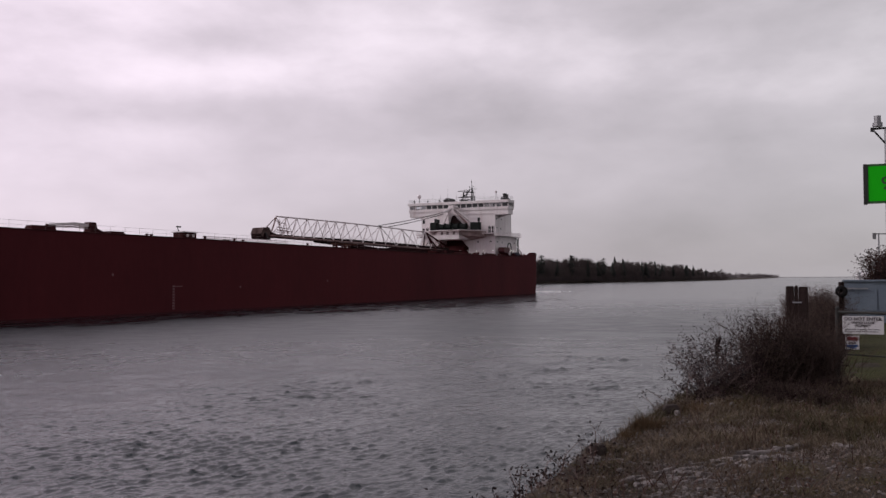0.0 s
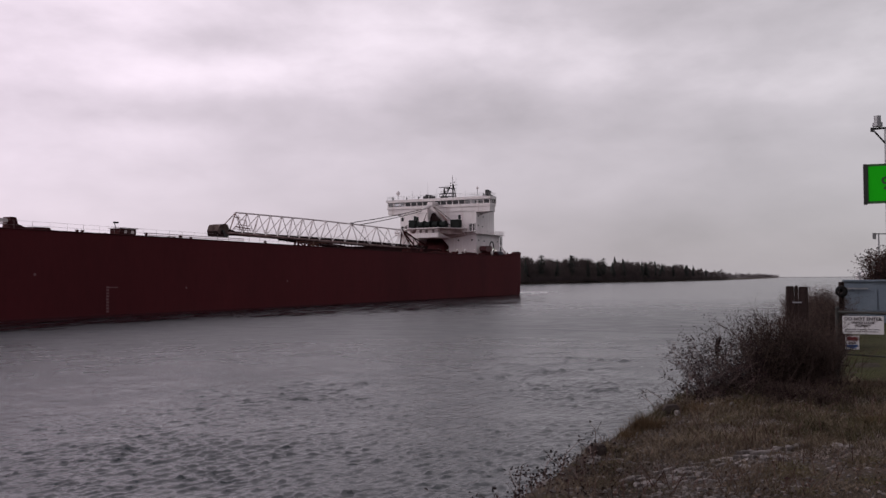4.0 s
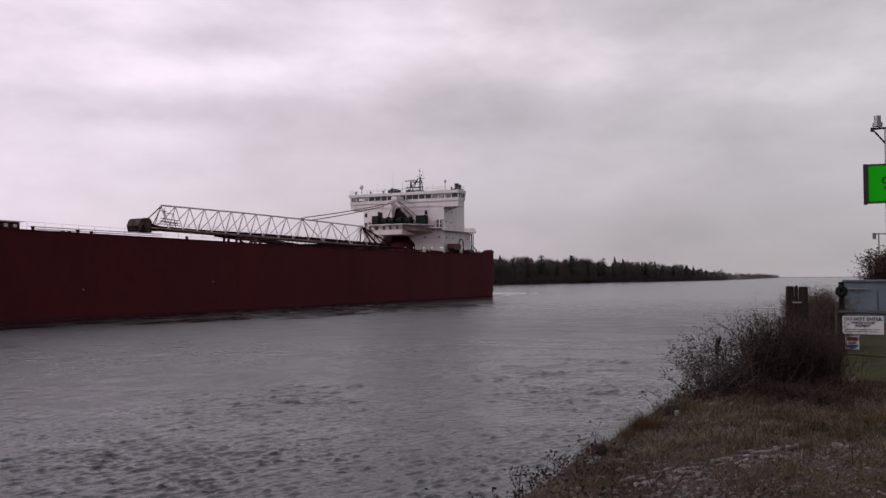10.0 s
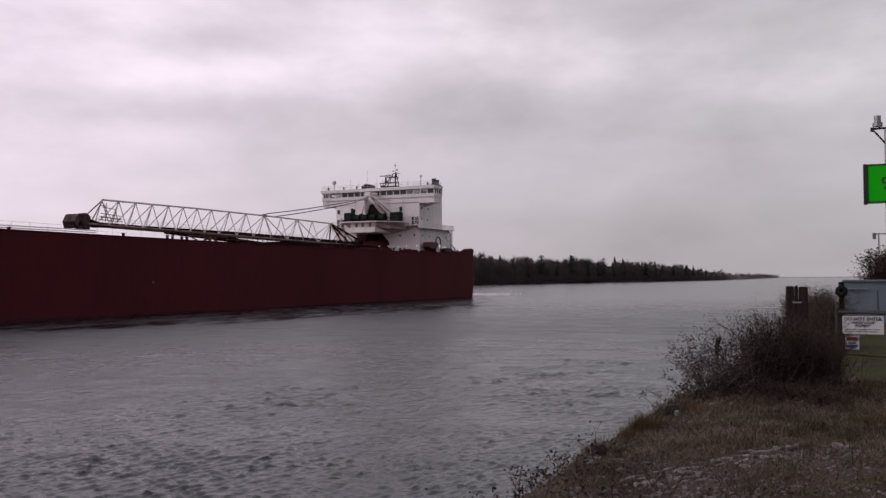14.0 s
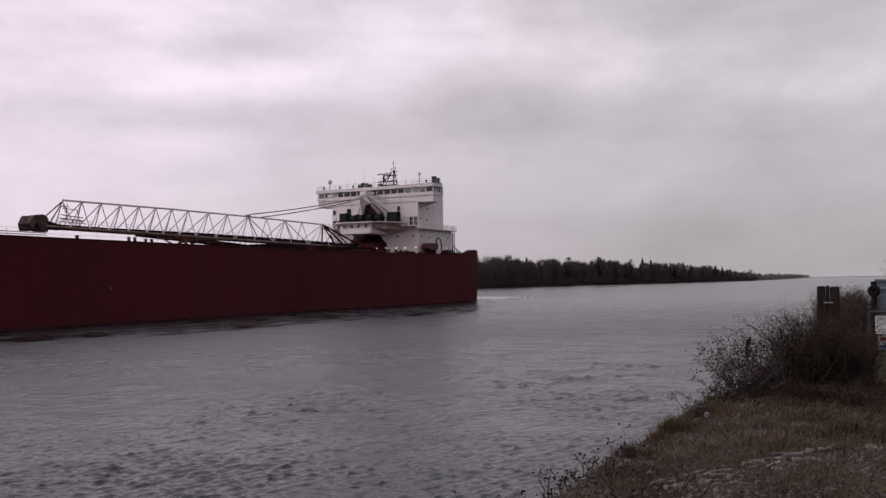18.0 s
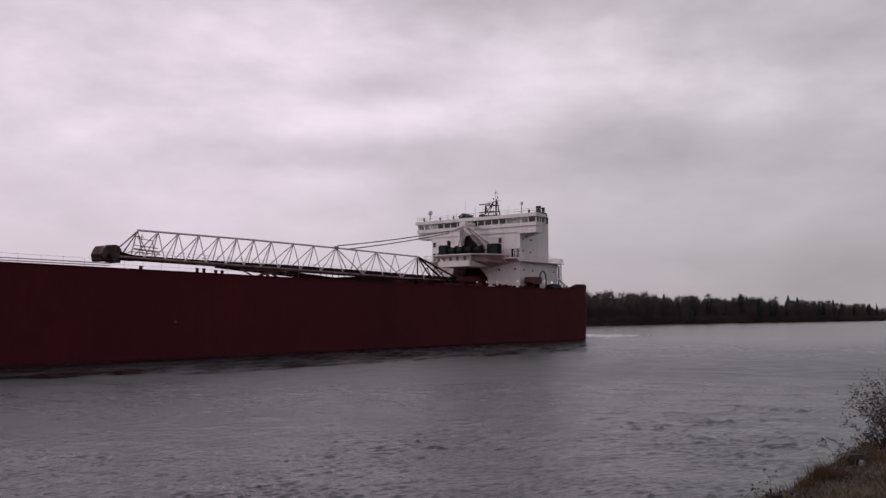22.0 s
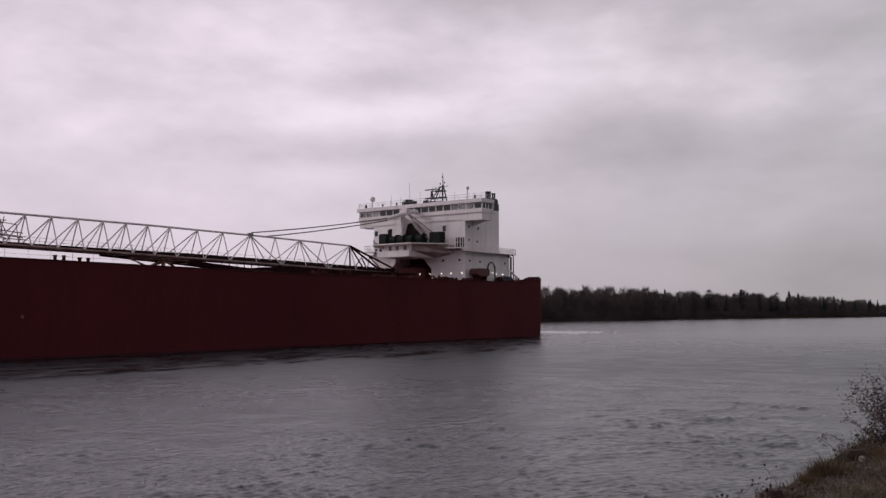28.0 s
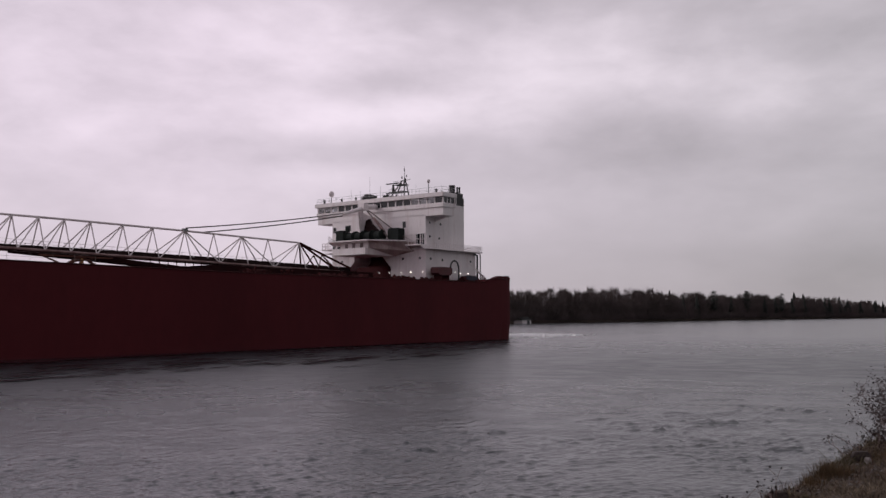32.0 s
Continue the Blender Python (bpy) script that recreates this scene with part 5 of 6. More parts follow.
def shore_trees():
    """The trees that stand out from the far wood, each by itself."""
    rng = np.random.default_rng(5)
    pine = [pine_tree(rng, 20.0) for k in range(3)]
    crowns = [tri_mesh("crown", v, NEEDLES) for v in pine]
    firs = [tri_mesh("crown", spruce(rng, 20.0, 320), NEEDLES) for k in range(3)]
    bares = [tri_mesh("crown", bare_tree(rng, 20.0, 700), BARK) for k in range(4)]
    stem = trunk_mesh(20.0).data("trunk", BARK)

    def tree(az, l, h, kind):
        # where the bearing meets the shore wood
        c = float(far_edge(l)) - 7
        for k in range(30):
            p = river(l, c)
            err = math.atan2(p.x, p.y) - radians(az)
            l -= err * p.length * 1.6
            c = float(far_edge(l)) - 7
        p = river(l, c)
        label = {"pine": "dark tall pine with an uneven top in the far wood", "fir": "dark narrow spruce in the far wood", "bare": "leafless grey-brown tree at the far shore"}[kind]
        t = thing("tree", label, "tree", "trees of the far shore", (p.x, p.y, 0.7), float(rng.uniform(0, 360)))
        t.scale = (h / 20,) * 3
        part("trunk", stem, BARK, t)
        part("crown", {"pine": crowns, "fir": firs, "bare": bares}[kind][int(rng.integers(3))], NEEDLES, t)

    for az, h in ((6.2, 21.5), (8.08, 22), (10.05, 21.5)):
        tree(az, 650, h, "pine")
    for az, h in ((5.2, 19), (7.2, 19), (9.1, 20), (11.3, 20.5), (12.4, 20), (13.6, 19), (15.45, 18.5), (16.2, 14), (4.4, 18)):
        tree(az, 700, h, "fir")
    for az, h in ((-4.2, 17), (-3.1, 18), (-2.0, 18.5), (-1.0, 19), (0.1, 19.5), (1.0, 20.5), (1.9, 20), (2.8, 19), (3.7, 19), (5.7, 18), (17.1, 15), (14.5, 18), (16.7, 13)):
        tree(az, 560, h, "bare")


shore_trees()


# ---- near bank ----
def place(az, r, dz=0.0):
    """A spot on the ground by bearing and distance from the tripod."""
    x, y = r * math.sin(radians(az)), r * math.cos(radians(az))
    return Vector((x, y, float(terrain(np.array([x]), np.array([y]))[0]) + dz))


def shrub(at, height, spread, stems, seed, leaves, label, lean=(0, 0), dense=1.0, name="shrub", fine=1.0, bark=None):
    """A leafless or nearly leafless shrub: many stems that fork into fine twigs."""
    rng = random.Random(seed)
    th = thing(name, label, name, {"shrub": "shrubs on the bank", "weed": "weeds on the bank"}.get(name, ""), at)
    thick = max(1.0, height * 0.8) * fine
    wood, tips = Mesh(), []
    for i in range(stems):
        a, tilt = rng.uniform(0, 6.283), rng.random() ** 0.7 * spread
        p = Vector((rng.gauss(0, 0.16), rng.gauss(0, 0.16), -0.15))
        d = Vector((math.cos(a) * tilt + lean[0], math.sin(a) * tilt + lean[1], 1.0)).normalized()
        L = height * rng.uniform(0.6, 1.1)
        n = 7
        for k in range(n):
            q = p + d * (L / n)
            r0 = (0.007 * (1 - k / n) + 0.0025) * thick
            wood.tube(p, q, r0, r0 * 0.85, 3, False)
            if k >= 1:
                for j in range(int(3 * dense + rng.random())):
                    e = (d + Vector((rng.gauss(0, 0.7), rng.gauss(0, 0.7), rng.gauss(0.1, 0.4)))).normalized()
                    o = q
                    for s in range(3):
                        w = o + e * (L * rng.uniform(0.035, 0.085))
                        wood.tube(o, w, (0.0030 - s * 0.0006) * thick, (0.0022 - s * 0.0005) * thick, 3, False)
                        if rng.random() < 0.55:
                            f = (e + Vector((rng.gauss(0, 0.6), rng.gauss(0, 0.6), rng.gauss(0, 0.4)))).normalized()
                            wood.tube(w, w + f * (L * rng.uniform(0.03, 0.07)), 0.0020 * thick, 0.0012 * thick, 3, False)
                            tips.append(w + f * (L * 0.05))
                        o, e = w, (e + Vector((rng.gauss(0, 0.35), rng.gauss(0, 0.35), rng.gauss(0.05, 0.3)))).normalized()
                    tips.append(o)
            p, d = q, (d + Vector((rng.gauss(0, 0.16), rng.gauss(0, 0.16), rng.gauss(-0.05, 0.1)))).normalized()
        tips.append(p)
    tagged(part("branchwork", wood, bark or TWIG, th), kind="stuff")
    if leaves:
        lf = Mesh()
        for t in tips:
            if rng.random() > leaves:
                continue
            for j in range(rng.choice((1, 2, 2, 3))):
                o = t + Vector((rng.gauss(0, 0.03), rng.gauss(0, 0.03), rng.gauss(0, 0.03)))
                u = Vector((rng.gauss(0, 1), rng.gauss(0, 1), rng.gauss(-0.4, 0.8))).normalized()
                w = u.orthogonal().normalized() * rng.uniform(0.010, 0.019) * thick
                s = rng.uniform(0.028, 0.055) * thick
                up = u.cross(w).normalized() * 0.008
                lf.add([o, o + u * s * 0.5 + w + up, o + u * s, o + u * s * 0.5 - w + up], [(0, 1, 2), (0, 2, 3)])
        tagged(part("leafage", lf, LEAF, th), kind="stuff")
    return th


def shrubs():
    # sparse shrubs with withered leaves on the slope, then the dense brown thicket
    for az, r, h, sp, n, seed, lv, lean, dn in (
            (15.3, 11.7, 0.5, 0.85, 12, 18, 0.7, (-0.1, 0.0), 0.6), (15.9, 11.9, 0.4, 0.9, 10, 19, 0.6, (-0.05, -0.1), 0.6),
            (15.9, 12.3, 0.6, 0.75, 16, 1, 0.75, (-0.10, 0.0), 0.8), (16.5, 12.5, 0.86, 0.7, 20, 2, 0.7, (-0.10, 0), 0.8),
            (17.1, 12.8, 0.98, 0.62, 20, 3, 0.7, (-0.08, 0), 0.8), (17.8, 13.0, 0.98, 0.6, 22, 4, 0.6, (-0.08, 0), 0.8), (18.7, 13.1, 1.0, 0.55, 22, 14, 0.6, (-0.05, 0), 0.8), (19.6, 13.1, 1.08, 0.42, 18, 27, 0.6, (0, 0), 0.8)):
        shrub(place(az, r, -0.1), h, sp, n, seed, lv, "half-bare shrub with withered reddish leaves on the bank", lean, dn, fine=0.72, bark=PALE_TWIG if az < 18 else DRY_TWIG)
    for az, r, h, sp, n, seed in ((18.5, 13.1, 0.85, 0.5, 16, 6), (19.2, 13.2, 1.0, 0.42, 40, 7), (20.0, 13.3, 1.08, 0.36, 80, 8), (20.7, 13.3, 1.12, 0.34, 120, 9), (21.3, 13.4, 1.04, 0.28, 170, 24),
                                  (22.0, 13.5, 1.0, 0.24, 170, 17), (22.45, 13.5, 0.78, 0.16, 120, 16), (19.4, 12.3, 0.30, 0.9, 26, 12), (20.8, 12.4, 0.30, 0.9, 26, 26), (17.5, 12.1, 0.30, 0.9, 16, 13)):
        shrub(place(az, r, -0.05), h, sp, n, seed, 0.03, "dense leafless brown thicket on the bank", (0, 0), 1.0, fine=0.62, bark=DRY_TWIG)
    for k, az in enumerate((18.6, 19.0, 19.5, 20.1, 20.7, 21.3, 21.9, 22.5)):
        shrub(place(az, 12.5 + 0.12 * (k % 3), -0.05), 0.24 + 0.05 * (k % 4), 0.9, 45, 40 + k, 0.1, "low dark tangle of dead brush under the thicket", (0, 0), 1.2, fine=0.55, bark=DRY_TWIG)
    for az, r, h, seed in ((21.9, 24, 1.25, 20), (22.2, 24.5, 1.35, 28), (22.5, 25, 1.4, 21), (22.2, 23, 1.1, 22), (22.8, 25.5, 1.25, 23)):
        shrub(place(az, r), h, 0.26, 260, seed, 0.12, "brown brush with withered leaves behind the pile", (0, 0), 1.0, fine=0.7, bark=DRY_TWIG)
    for az, r, h in ((22.9, 13.3, 0.34), (23.8, 13.4, 0.26), (24.3, 13.6, 0.22), (25.0, 13.2, 0.22), (26.2, 12.8, 0.2), (23.4, 13.5, 0.24), (27.4, 12.6, 0.24)):
        shrub(place(az, r, -0.05), h, 0.9, 32, int(az * 10), 0.05, "low tangle of dead brush at the foot of the fence", (0, 0), 0.8)
    for k, (az, h) in enumerate(((7.6, 0.52), (7.0, 0.30), (8.2, 0.2), (10.0, 0.26), (10.4, 0.22), (9.1, 0.18), (11.4, 0.16), (2.4, 0.33), (3.3, 0.40), (4.2, 0.34), (5.3, 0.26), (-1.3, 0.46), (-0.4, 0.40), (0.6, 0.46), (1.6, 0.38), (6.2, 0.24), (-2.3, 0.44))):
        r = (2.5 if az < 6 else 2.68) / (0.4632 * math.cos(radians(az)) - 0.88625 * math.sin(radians(az)))
        shrub(place(az, r, -0.05), h, 0.5, 5, 30 + k, 0.35, "small dry weed stalks at the lip of the bank", (0, 0), 0.5, "weed", 0.75)
    rng = random.Random(22)
    for k in range(34):
        az = rng.uniform(-3.0, 9.5)
        r = (2.35 + rng.uniform(0, 0.35)) / (0.4632 * math.cos(radians(az)) - 0.88625 * math.sin(radians(az)))
        shrub(place(az, r, -0.05), rng.uniform(0.12, 0.36), 0.45, 4, 110 + k, 0.25, "thin pale weed stalks at the lip of the bank", (0, 0), 0.5, "weed", 0.6, PALE_TWIG)
    rng = random.Random(21)
    for k in range(26):
        az, r = rng.uniform(10, 27.5), rng.uniform(7.2, 12.4)
        q = place(az, r, -0.03)
        if q.z < 3.3:
            continue
        shrub(q, rng.uniform(0.06, 0.15), 0.9, 9, 60 + k, 0.5, "low withered brown weed in the grass", (0, 0), 0.6, "weed", 1.1)
    p = place(16.75, 12.95)
    st = single("stub", Mesh().tube((0, 0, -0.2), (0.01, 0, 0.62), 0.008, 0.007, 7).tube((0.0, 0, 0.48), (0.0, 0, 0.56), 0.008, 0.026, 7).tube((0.0, 0, 0.56), (0.03, 0.01, 0.68), 0.026, 0.034, 7).tube((0.03, 0.01, 0.68), (0.06, 0.01, 0.74), 0.034, 0.010, 7), RUBBER, "dark broken seed head standing in the shrub", "stub")
    st.matrix_basis = Matrix.Translation(p)


def grass():
    """Blades over the visible bank, denser in tufts; tan at the lip, olive inland."""
    rng = np.random.default_rng(3)

    def blades(n, az0, az1, r0, r1, hmin, hmax, name, material, label, clump, lip=None, bare=-1.2, crest=0.5):
        az = np.radians(rng.uniform(az0, az1, n))
        r = np.sqrt(rng.uniform(r0 ** 2, r1 ** 2, n))
        x, y = r * np.sin(az), r * np.cos(az)
        keep = rand_field(x, y, clump, 0.22) + 0.6 * rand_field(x, y, clump + 1, 0.9) > rng.normal(bare, 1.2, n)
        l, c = 0.4632 * x + 0.88625 * y, 0.88625 * x - 0.4632 * y
        keep &= (c > near_edge(l) - 0.5) & (hummock(x, y) < rng.uniform(0.05, crest, n))
        if lip:
            keep &= c < near_edge(l) + lip
        x, y, r = x[keep], y[keep], r[keep]
        n = len(x)
        z = terrain(x, y) - 0.02
        h = rng.uniform(hmin, hmax, n) * np.clip(0.8 + 0.6 * rand_field(x, y, clump + 2, 0.16) + 0.3 * rand_field(x, y, clump + 3, 0.6), 0.2, 2.4)
        a, b = rng.uniform(0, 6.28, n), rng.uniform(0, 6.28, n)
        p = np.stack([x, y, z], 1)
        w = np.stack([np.cos(a), np.sin(a), 0 * a], 1) * (0.0018 + 0.00025 * r)[:, None]
        bend = np.stack([np.cos(b), np.sin(b), 0 * b], 1) * (h * rng.uniform(0.2, 1.7, n))[:, None]
        m = p + bend * 0.35 + np.stack([0 * h, 0 * h, h * 0.6], 1)
        t = p + bend + np.stack([0 * h, 0 * h, h], 1)
        tri = np.stack([p - w, p + w, m + w * 0.7, p - w, m + w * 0.7, m - w * 0.7, m - w * 0.7, m + w * 0.7, t], 1)
        single(name, tri_mesh(name, tri.reshape(-1, 3), material), material, label, "grass", kind="stuff")

    blades(165000, 1, 29, 5.8, 14, 0.010, 0.045, "grass", GRASS_GREEN, "short olive autumn turf on the bank", 40, None, -1.8)
    blades(105000, 1, 29, 5.8, 14, 0.012, 0.075, "dry_grass", GRASS_TAN, "dry tan grass on the bank", 50, None, -0.4)
    blades(60000, 1, 29, 5.8, 13, 0.008, 0.03, "grass_litter", LITTER, "grey dead grass lying flat on the bank", 55, None, -2.6)
    blades(2500, 9.5, 14.5, 8.4, 10.6, 0.03, 0.09, "lip_grass", GRASS_TAN, "taller dry grass along the lip of the bank", 60, 0.35)
    for az, r, s, n, h in ((12.1, 10.2, 0.20, 520, 0.20), (12.9, 10.3, 0.14, 400, 0.12), (11.3, 9.7, 0.12, 300, 0.12), (15.5, 11.2, 0.2, 500, 0.12), (18.0, 11.6, 0.25, 600, 0.12), (26.0, 11.0, 0.3, 700, 0.13)):
        c = place(az, r)
        tuft = []
        for k in range(n):
            x, y = c.x + rng.normal(0, s * 0.5), c.y + rng.normal(0, s * 0.5)
            z = float(terrain(np.array([x]), np.array([y]))[0]) - 0.02
            hh, a = h * rng.uniform(0.35, 1.1), rng.uniform(0, 6.28)
            w, o = Vector((math.cos(a), math.sin(a), 0)) * 0.004, Vector((rng.normal(0, 0.3), rng.normal(0, 0.3), 1)) * hh
            p = Vector((x, y, z))
            tuft += [p - w, p + w, p + o]
        single("grass_tuft", tri_mesh("grass_tuft", np.array(tuft), TUFT), TUFT, "tuft of long orange-tan dead grass on the bank", "grass", "grass tufts", kind="stuff")
    blades(5000, 4, 29, 6.2, 13.2, 0.06, 0.20, "dead_stalks", TWIG, "thin upright dead stalks among the grass", 75, None, -0.2)
    blades(9000, 12, 29, 9.5, 13.4, 0.05, 0.15, "rank_grass", GRASS_GREEN, "rank olive-brown grass before the thicket", 80, None, -0.6)
    blades(16000, 15, 29, 9.0, 13.2, 0.02, 0.10, "matted_grass", GRASS_TAN, "matted tan grass before the thicket", 90, None, -0.9, 0.9)
    blades(22000, 15, 29, 8.6, 13.0, 0.012, 0.06, "straw_litter", LITTER, "pale dead straw lying before the thicket", 95, None, -0.5, 0.9)
    # fallen leaves, lying flat or curled
    n = 7000
    az, r = np.radians(rng.uniform(2, 29, n)), np.sqrt(rng.uniform(5.8 ** 2, 13 ** 2, n))
    x, y = r * np.sin(az), r * np.cos(az)
    keep = 0.88625 * x - 0.4632 * y > near_edge(0.4632 * x + 0.88625 * y) - 0.2
    x, y = x[keep], y[keep]
    n = len(x)
    p = np.stack([x, y, terrain(x, y) + 0.012], 1)
    a, k = rng.uniform(0, 6.28, n), rng.uniform(0.006, 0.019, n)[:, None]
    u = np.stack([np.cos(a), np.sin(a), rng.normal(0, 0.5, n)], 1) * k
    w = np.stack([-np.sin(a), np.cos(a), rng.normal(0, 0.5, n)], 1) * k * 0.6
    leaf = np.stack([p - u, p + w, p + u, p - u, p + u, p - w], 1)
    single("fallen_leaves", tri_mesh("fallen_leaves", leaf.reshape(-1, 3), FALLEN), FALLEN, "fallen brown leaves lying in the grass", "leaves", kind="stuff")
    blades(7000, 22.4, 30, 13.0, 15.6, 0.03, 0.13, "fence_grass", GRASS_TAN, "long dead grass along the foot of the fence", 65)
    blades(40000, 20, 30, 15, 60, 0.02, 0.06, "lawn_grass", LAWN, "mown green lawn behind the fence", 70)



def lawn():
    l, k = np.meshgrid(np.geomspace(15.2, 95, 60), np.linspace(0, 1, 30))
    c = near_edge(l) + 1.2 + k * 24
    X, Y = 0.4632 * l + 0.88625 * c, 0.88625 * l - 0.4632 * c
    return single("lawn", grid_mesh("lawn", X, Y, terrain(X, Y) + 0.012, LAWN), LAWN, "mown olive-green lawn behind the fence", kind="structure")


def stones():
    rng = random.Random(8)
    m = Mesh()
    for i in range(30000):
        az, r = rng.uniform(2, 29), rng.uniform(5.6, 12)
        d = (az - 15.5) / 6, (r - 6.7 - (az - 13) * 0.16) / 0.7
        if rng.random() > math.exp(-(d[0] ** 2 + d[1] ** 2)) + 0.22:
            continue
        p = place(az, r)
        if p.z < 3.0:
            continue
        s = 0.004 + 0.022 * rng.random() ** 2.2 * (2.0 if rng.random() < 0.06 else 1)
        n = 6
        off = [rng.uniform(0.7, 1.25) for k in range(n)]
        ring = [(p.x + s * off[k] * math.cos(k * 6.283 / n), p.y + s * off[k] * math.sin(k * 6.283 / n)) for k in range(n)]
        m.prism(ring, p.z - s * 0.4, p.z + s * rng.uniform(0.25, 0.6), [(p.x + (a - p.x) * 0.6 + s * 0.1, p.y + (b - p.y) * 0.6) for a, b in ring])
    # the broken ledge: angular slabs in a ragged line, tilted and half buried
    for i in range(78):
        f = max(0.0, (i + rng.uniform(-1.5, 1.5)) / 77)
        az = 11.2 + 10.2 * f
        p = place(az, 7.68 + 1.58 * f ** 1.2 + rng.gauss(0, 0.07) - (rng.random() ** 2) * 0.5)
        n = rng.choice((4, 5, 6))
        sx, sy = rng.uniform(0.03, 0.20) * rng.choice((0.4, 0.7, 1)), rng.uniform(0.015, 0.06)
        ring = [(sx * rng.uniform(0.55, 1.15) * math.cos(k * 6.283 / n), sy * rng.uniform(0.5, 1.2) * math.sin(k * 6.283 / n)) for k in range(n)]
        h = rng.uniform(0.004, 0.030)
        b = single("stone_slab", Mesh().prism(ring, -0.06, h * 0.7, [(a * 0.97, c * 0.95) for a, c in ring]).prism([(a * 0.95, c * 0.9) for a, c in ring], h * 0.7, h, [(a * 0.7 + sx * 0.08, c * 0.7) for a, c in ring]), ROCK,
                   "pale broken limestone slab half sunk in the turf", "stone", "slabs of the broken ledge")
        b.matrix_basis = Matrix.Translation(p) @ pose(0, 0, 0, rng.uniform(-14, 14), rng.uniform(-12, 12), rng.uniform(20, 62))
    single("gravel", m, ROCK, "pale broken limestone scattered on the bank", "gravel", kind="stuff")
    for az, r, s in ((20.1, 8.95, 0.05), (21.7, 10.9, 0.04), (25.0, 8.3, 0.035), (13.6, 10.3, 0.05), (16.4, 11.5, 0.09), (24.2, 9.6, 0.035), (18.2, 11.3, 0.045), (22.6, 9.4, 0.05), (20.9, 11.5, 0.045), (21.4, 11.6, 0.06), (19.3, 10.6, 0.05), (23.4, 9.2, 0.09), (24.0, 9.15, 0.08), (17.2, 11.0, 0.05), (21.3, 9.7, 0.03), (20.2, 10.0, 0.06), (25.6, 10.2, 0.05)):
        p = place(az, r)
        n = 8
        off = [rng.uniform(0.75, 1.2) for k in range(n)]
        ring = [(s * off[k] * math.cos(k * 6.283 / n), s * 0.6 * off[k] * math.sin(k * 6.283 / n)) for k in range(n)]
        b = single("stone", Mesh().prism(ring, -0.06, s * 0.22, [(a * 0.9, c * 0.9) for a, c in ring]).prism([(a * 0.9, c * 0.9) for a, c in ring], s * 0.22, s * 0.4, [(a * 0.55, c * 0.5) for a, c in ring]),
                   ROCK, "pale limestone block lying in the grass", "stone", "stones on the bank")
        b.matrix_basis = Matrix.Translation(p) @ pose(0, 0, 0, rng.uniform(-8, 8), rng.uniform(-8, 8), rng.uniform(0, 180))


def lip_stones():
    """The tilted flag and the dark boulders at the lip of the bank."""
    rng = random.Random(31)
    for az, r, sx, sy, h, tilt, turn, m, label in (
            (9.35, 8.25, 0.20, 0.05, 0.035, -6, 64, ROCK, "pale limestone flag tilted at the lip of the bank"),
            (9.5, 8.6, 0.11, 0.09, 0.09, 0, 20, DARK_ROCK, "dark earthy boulder at the lip of the bank"),
            (14.0, 11.1, 0.13, 0.10, 0.10, 0, 30, DARK_ROCK, "dark earthy boulder at the lip of the bank"),
            (14.4, 11.0, 0.05, 0.04, 0.06, 8, 70, ROCK, "pale limestone block lying in the grass"),
            (16.9, 12.0, 0.16, 0.07, 0.06, 14, -20, DARK_ROCK, "dark slab sunk in the slope"),
            (18.0, 12.0, 0.10, 0.07, 0.07, 6, 10, DARK_ROCK, "dark slab sunk in the slope"),
            (17.6, 11.5, 0.05, 0.035, 0.07, 10, 40, ROCK, "pale limestone block lying in the grass"),
            (6.4, 7.6, 0.12, 0.07, 0.04, -10, 40, ROCK, "pale limestone block lying in the grass")):
        n = 9
        off = [rng.uniform(0.78, 1.18) for k in range(n)]
        ring = [(sx * off[k] * math.cos(k * 6.283 / n), sy * off[k] * math.sin(k * 6.283 / n)) for k in range(n)]
        b = single("stone", Mesh().prism(ring, -0.08, h * 0.6, [(a * 0.94, c * 0.92) for a, c in ring]).prism([(a * 0.94, c * 0.92) for a, c in ring], h * 0.6, h, [(a * 0.66 + sx * 0.06, c * 0.6) for a, c in ring]),
                   m, label, "stone", "stones on the bank")
        b.matrix_basis = Matrix.Translation(place(az, r)) @ pose(0, 0, 0, 0, tilt, turn)


def letters(name, text, size, at, turn, material, parent, bold=0.0):
    cu = bpy.data.curves.new(name, "FONT")
    cu.body, cu.size, cu.align_x, cu.align_y, cu.extrude, cu.offset = text, size, "CENTER", "CENTER", 0.002, bold
    me_ob = new(name, cu)
    me = bpy.data.meshes.new_from_object(me_ob.evaluated_get(bpy.context.evaluated_depsgraph_get()))
    bpy.data.objects.remove(me_ob)
    me.materials.clear()
    me.materials.append(material)
    ob = new(name, me)
    ob.parent = parent
    ob.matrix_basis = pose(*at, 90, 0, turn)
    return ob


